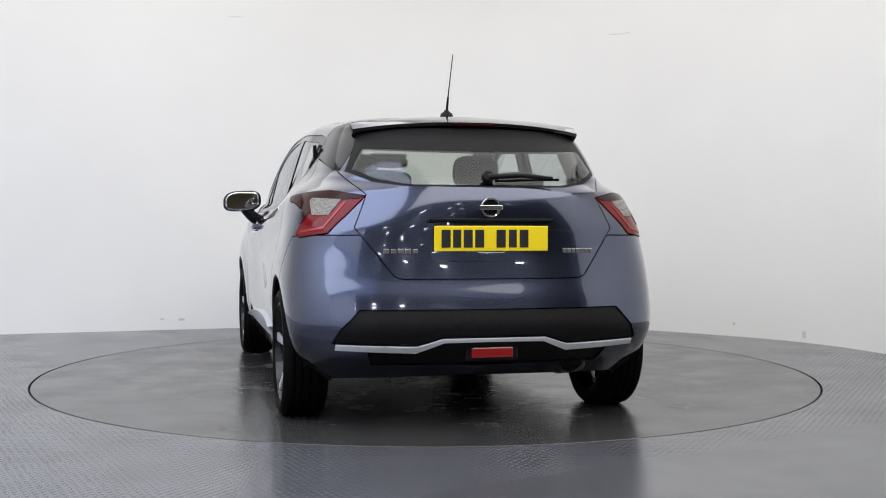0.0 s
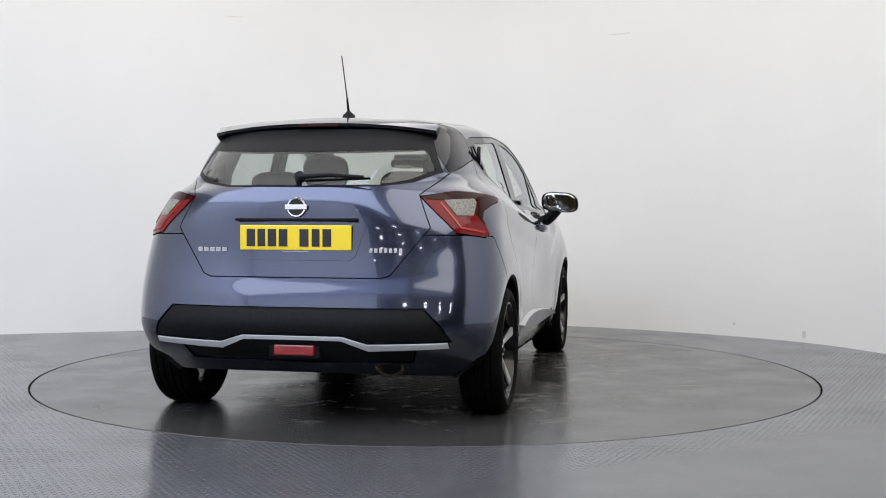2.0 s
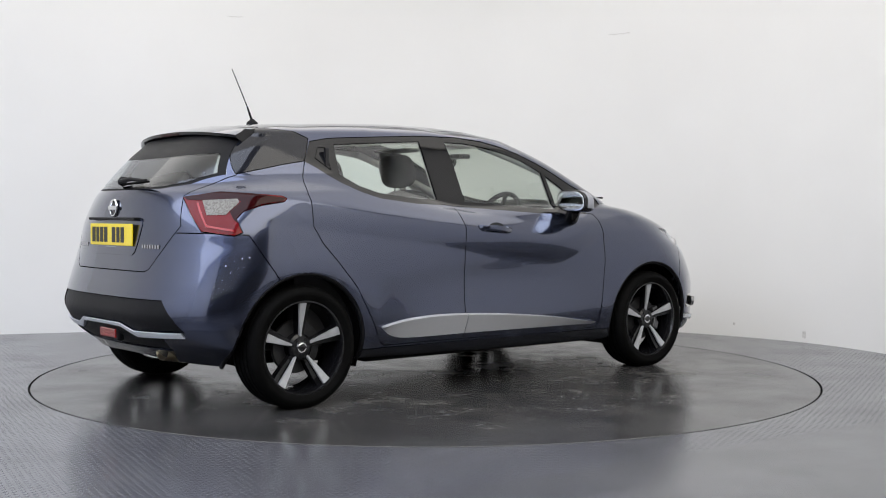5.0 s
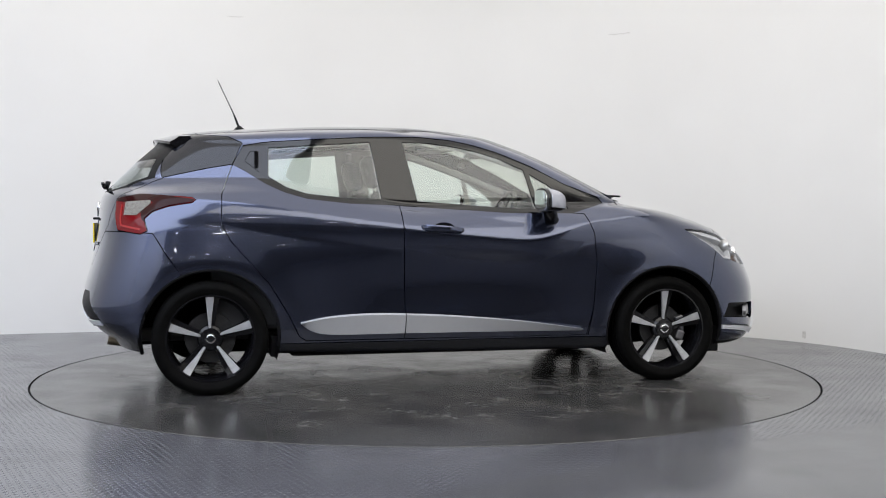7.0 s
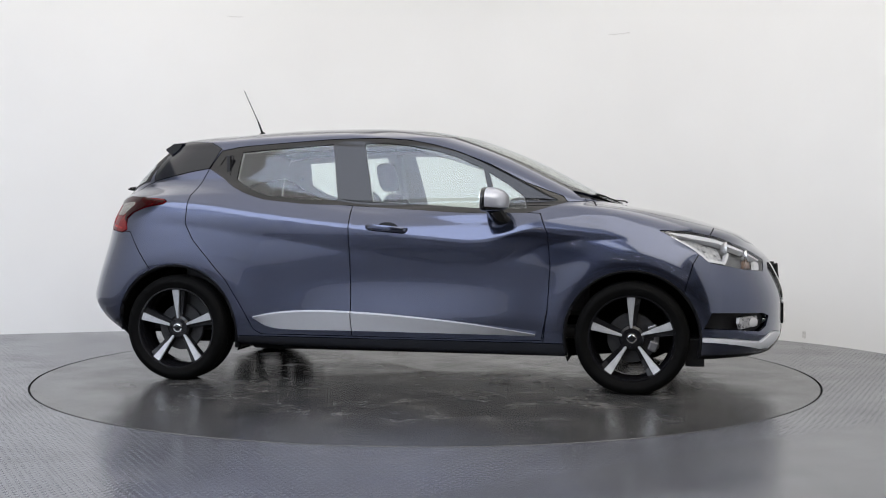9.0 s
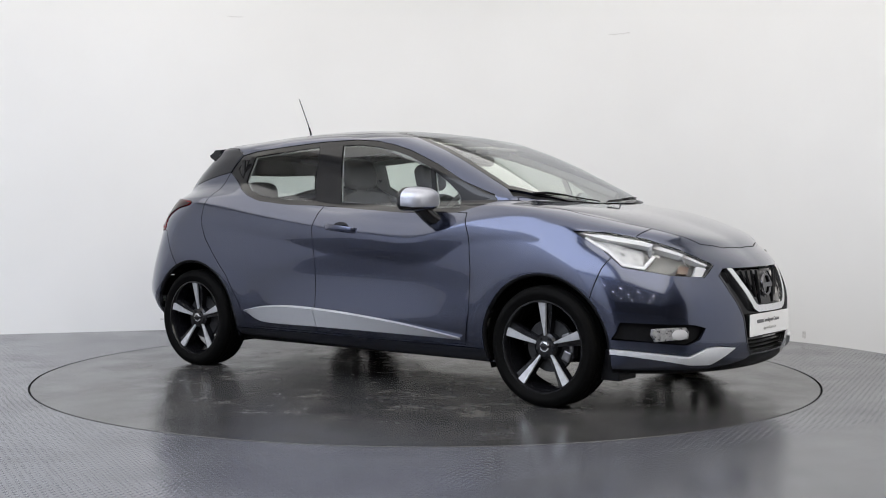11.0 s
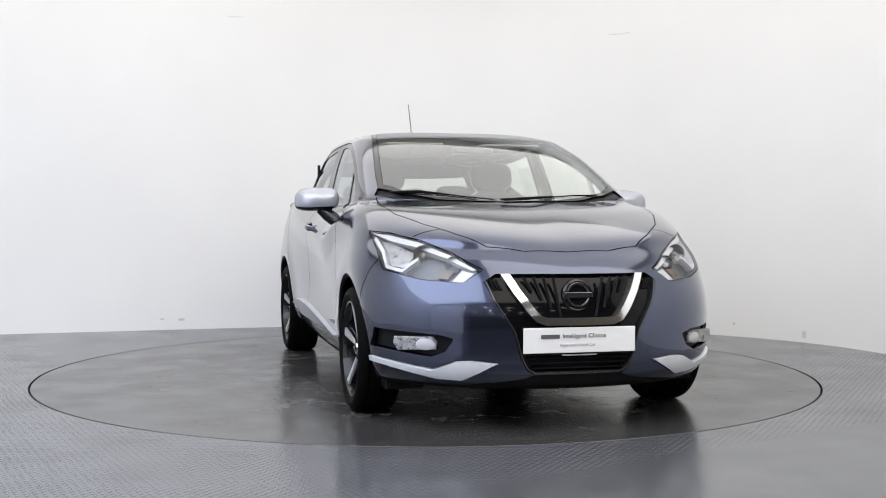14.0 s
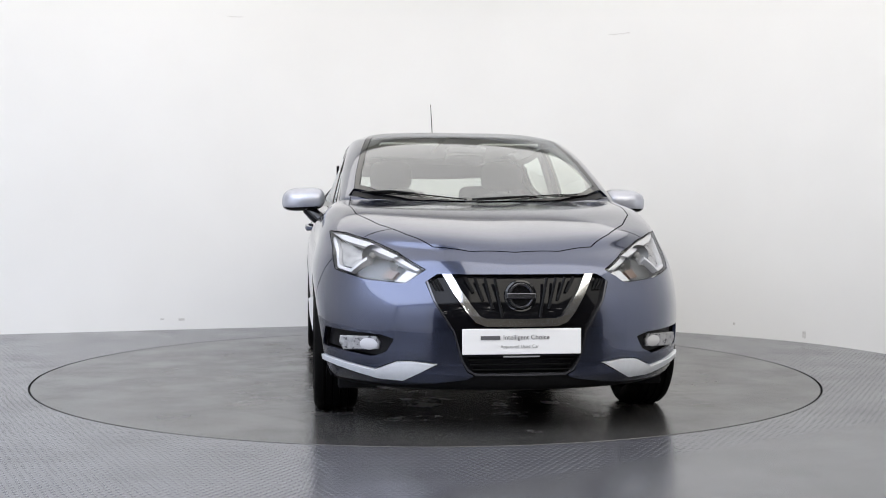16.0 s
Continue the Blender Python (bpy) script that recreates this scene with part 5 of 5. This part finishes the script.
def build_cabin():
    # front seats: right side drives
    for s in SIDES:
        seat = empty("front_seat", None)
        seat.parent = car
        bm = bmesh.new()
        add_cushion(bm, (0.26, 0.24, 0.075), pose(0.10, s * 0.36, 0.50, 0, -8, 0))
        part("seat_base", bm, FABRIC, seat, smooth=60)
        bm = bmesh.new()
        add_cushion(bm, (0.065, 0.23, 0.31), pose(-0.22, s * 0.36, 0.80, 0, -20, 0), 0.5)
        part("seat_back", bm, FABRIC, seat, smooth=60)
        bm = bmesh.new()
        add_cushion(bm, (0.05, 0.135, 0.095), pose(-0.36, s * 0.36, 1.205, 0, -14, 0), 0.6)
        part("headrest", bm, FABRIC, seat, smooth=60)
        bm = bmesh.new()
        for d in (-0.05, 0.05):
            add_tube(bm, [(-0.315, s * 0.36 + d, 1.02), (-0.345, s * 0.36 + d, 1.13)], 0.006, 6)
        part("headrest_posts", bm, STEEL, seat)
    bench = empty("rear_bench", None)
    bench.parent = car
    bm = bmesh.new()
    add_cushion(bm, (0.27, 0.60, 0.08), pose(-0.78, 0, 0.52, 0, -8, 0), 0.35)
    part("bench_base", bm, FABRIC, bench, smooth=60)
    bm = bmesh.new()
    add_cushion(bm, (0.07, 0.60, 0.27), pose(-1.12, 0, 0.77, 0, -20, 0), 0.35)
    part("bench_back", bm, FABRIC, bench, smooth=60)
    for y in (-0.34, 0.34):
        bm = bmesh.new()
        add_cushion(bm, (0.05, 0.13, 0.075), pose(-1.24, y, 1.095, 0, -14, 0), 0.6)
        part("rear_headrest", bm, FABRIC, bench, smooth=60)
    bm = bmesh.new()
    add_box(bm, -1.72, 1.05, -0.66, 0.66, 0.27, 0.34, 0.03)
    part("cabin_floor", bm, CABIN, car)
    for s in SIDES:
        bm = bmesh.new()
        add_box(bm, -1.3, 0.8, s * 0.71 - 0.04, s * 0.71 + 0.04, 0.33, 0.955, 0.03)
        part("door_card", bm, CABIN, car)
    # dashboard
    bm = bmesh.new()
    prof = [(1.04, 0.99), (0.80, 1.015), (0.62, 1.0), (0.52, 0.94), (0.53, 0.84), (0.62, 0.72), (0.66, 0.40), (1.04, 0.40)]
    left = [bm.verts.new((x, -0.66, z)) for x, z in prof]
    right = [bm.verts.new((x, 0.66, z)) for x, z in prof]
    n = len(prof)
    for i in range(n):
        bm.faces.new((left[i], left[(i + 1) % n], right[(i + 1) % n], right[i]))
    bm.faces.new(left[::-1])
    bm.faces.new(right)
    bmesh.ops.bevel(bm, geom=list(bm.edges), offset=0.025, segments=3, affect="EDGES")
    bmesh.ops.recalc_face_normals(bm, faces=bm.faces)
    part("dashboard", bm, CABIN, car, "dark dashboard", smooth=40)
    bm = bmesh.new()
    add_cushion(bm, (0.10, 0.19, 0.05), pose(0.66, -0.36, 1.01, 0, 0, 0), 0.7)
    part("instrument_hood", bm, CABIN, car, smooth=60)
    bm = bmesh.new()
    m = pose(0.42, -0.36, 0.93, 0, -64, 0)
    add_ring(bm, 0.178, 0.015, m)
    wheel = part("steering_wheel", bm, CABIN, car, "black steering wheel", smooth=60)
    bm = bmesh.new()
    add_cushion(bm, (0.06, 0.07, 0.025), m, 0.7)
    for a in (0, 180, -90):
        c, q = math.cos(radians(a + 90)), math.sin(radians(a + 90))
        add_tube(bm, [m @ Vector((0.03 * c, 0.03 * q, 0)), m @ Vector((0.175 * c, 0.175 * q, 0))], 0.014, 8)
    part("wheel_hub", bm, CABIN, wheel, smooth=60)
    bm = bmesh.new()
    add_tube(bm, [(0.43, -0.36, 0.925), (0.70, -0.36, 0.82)], 0.035, 10)
    part("steering_column", bm, CABIN, car)
    # inner mirror and camera box
    bm = bmesh.new()
    add_cushion(bm, (0.022, 0.12, 0.033), pose(0.30, 0.02, 1.285, 0, 10, 0), 0.6)
    part("inner_mirror", bm, GLOSS, car, "black rear-view mirror", smooth=60)
    bm = bmesh.new()
    add_box(bm, 0.33, 0.43, -0.10, 0.13, 1.315, 1.345, 0.012, None)
    part("sensor_box", bm, CABIN, car, "dark sensor box behind the windscreen")
    for s in SIDES:
        bm = bmesh.new()
        add_box(bm, 0.08, 0.26, s * 0.30 - 0.17, s * 0.30 + 0.17, 1.365, 1.38, 0.006, None)
        part("sun_visor", bm, HEADLINER, car)
    # roof lining and pillars
    for s in SIDES:
        bm = bmesh.new()
        path = []
        for f in range(12):
            z = 1.02 + 0.345 * f / 11
            x = -0.31 - 0.03 * f / 11
            path.append((x, s * (side_y(x, z) - 0.04), z))
        add_tube(bm, path, 0.02, 8)
        part("b_pillar_lining", bm, HEADLINER, car, smooth=60)
        bm = bmesh.new()
        path = []
        for f in range(12):
            g = f / 11
            x, z = 0.86 - 0.82 * g, 1.075 + 0.285 * g + 0.05 * g * (1 - g)
            path.append((x, s * (side_y(x, min(z, 1.38)) - 0.035), z))
        add_tube(bm, path, 0.024, 8)
        part("a_pillar_lining", bm, HEADLINER, car, smooth=60)
        for key in ("window_surround", "c_pillar"):
            skin_part("pillar_lining", key, HEADLINER, car, s, sink=0.022, lip=0.0, gap=-0.004, label="pale grey pillar lining")
    skin_part("headliner", "roof_panel", HEADLINER, car, 0, sink=0.03, lip=0.0, label="pale grey roof lining")
    bm = bmesh.new()
    add_box(bm, -1.74, -1.30, -0.55, 0.55, 0.93, 0.95, 0.005)
    part("parcel_shelf", bm, CABIN, car, "dark parcel shelf")


SATIN_CHROME = material("satin_chrome", (0.72, 0.72, 0.73), 0.10, 0.95)[0]
CAP = grained("silver_mirror_paint", (0.36, 0.37, 0.42), (0.40, 0.41, 0.46), 40, 0.3, 0.34, metal=0.6)
STEEL_BRIGHT = material("satin_letter_chrome", (0.45, 0.45, 0.46), 0.25, 0.9)[0]
RIBBED = grained("ribbed_reflector", (0.16, 0.16, 0.17), (0.46, 0.46, 0.47), 45, 0.25, 0.4, 0.8, metal=0.6)
LAMP_DARK = material("dark_lamp_housing", (0.06, 0.06, 0.063), 0.35, 0.0)[0]
LAMP_WHITE = material("frosted_white_lens", (0.50, 0.50, 0.52), 0.3, 0.0)[0]
TAIL_CLEAR = grained("ribbed_clear_lens", (0.12, 0.115, 0.105), (0.22, 0.21, 0.19), 110, 0.2, 0.35, 0.4, Specular_IOR_Level=0.25)
MIRROR = material("mirror_silver", (0.85, 0.87, 0.88), 0.01, 1.0)[0]

for side in SIDES:
    for hub in (HUB_F, HUB_R):
        build_wheel(side, hub)
build_wells()
build_front()
build_rear()
build_flanks()
build_cabin()


# ---- what moves ----
def motions():
    walk(turntable, [(t, pose(0, 0, 0, 0, 0, a)) for t, a in TURN])
    rows = []
    for t, a in TURN:
        c, s = math.cos(radians(a)), math.sin(radians(a))
        rows.append((t, pose(c * CAR_X - s * CAR_Y, s * CAR_X + c * CAR_Y, 0, 0, 0, a)))
    walk(car, rows)


motions()
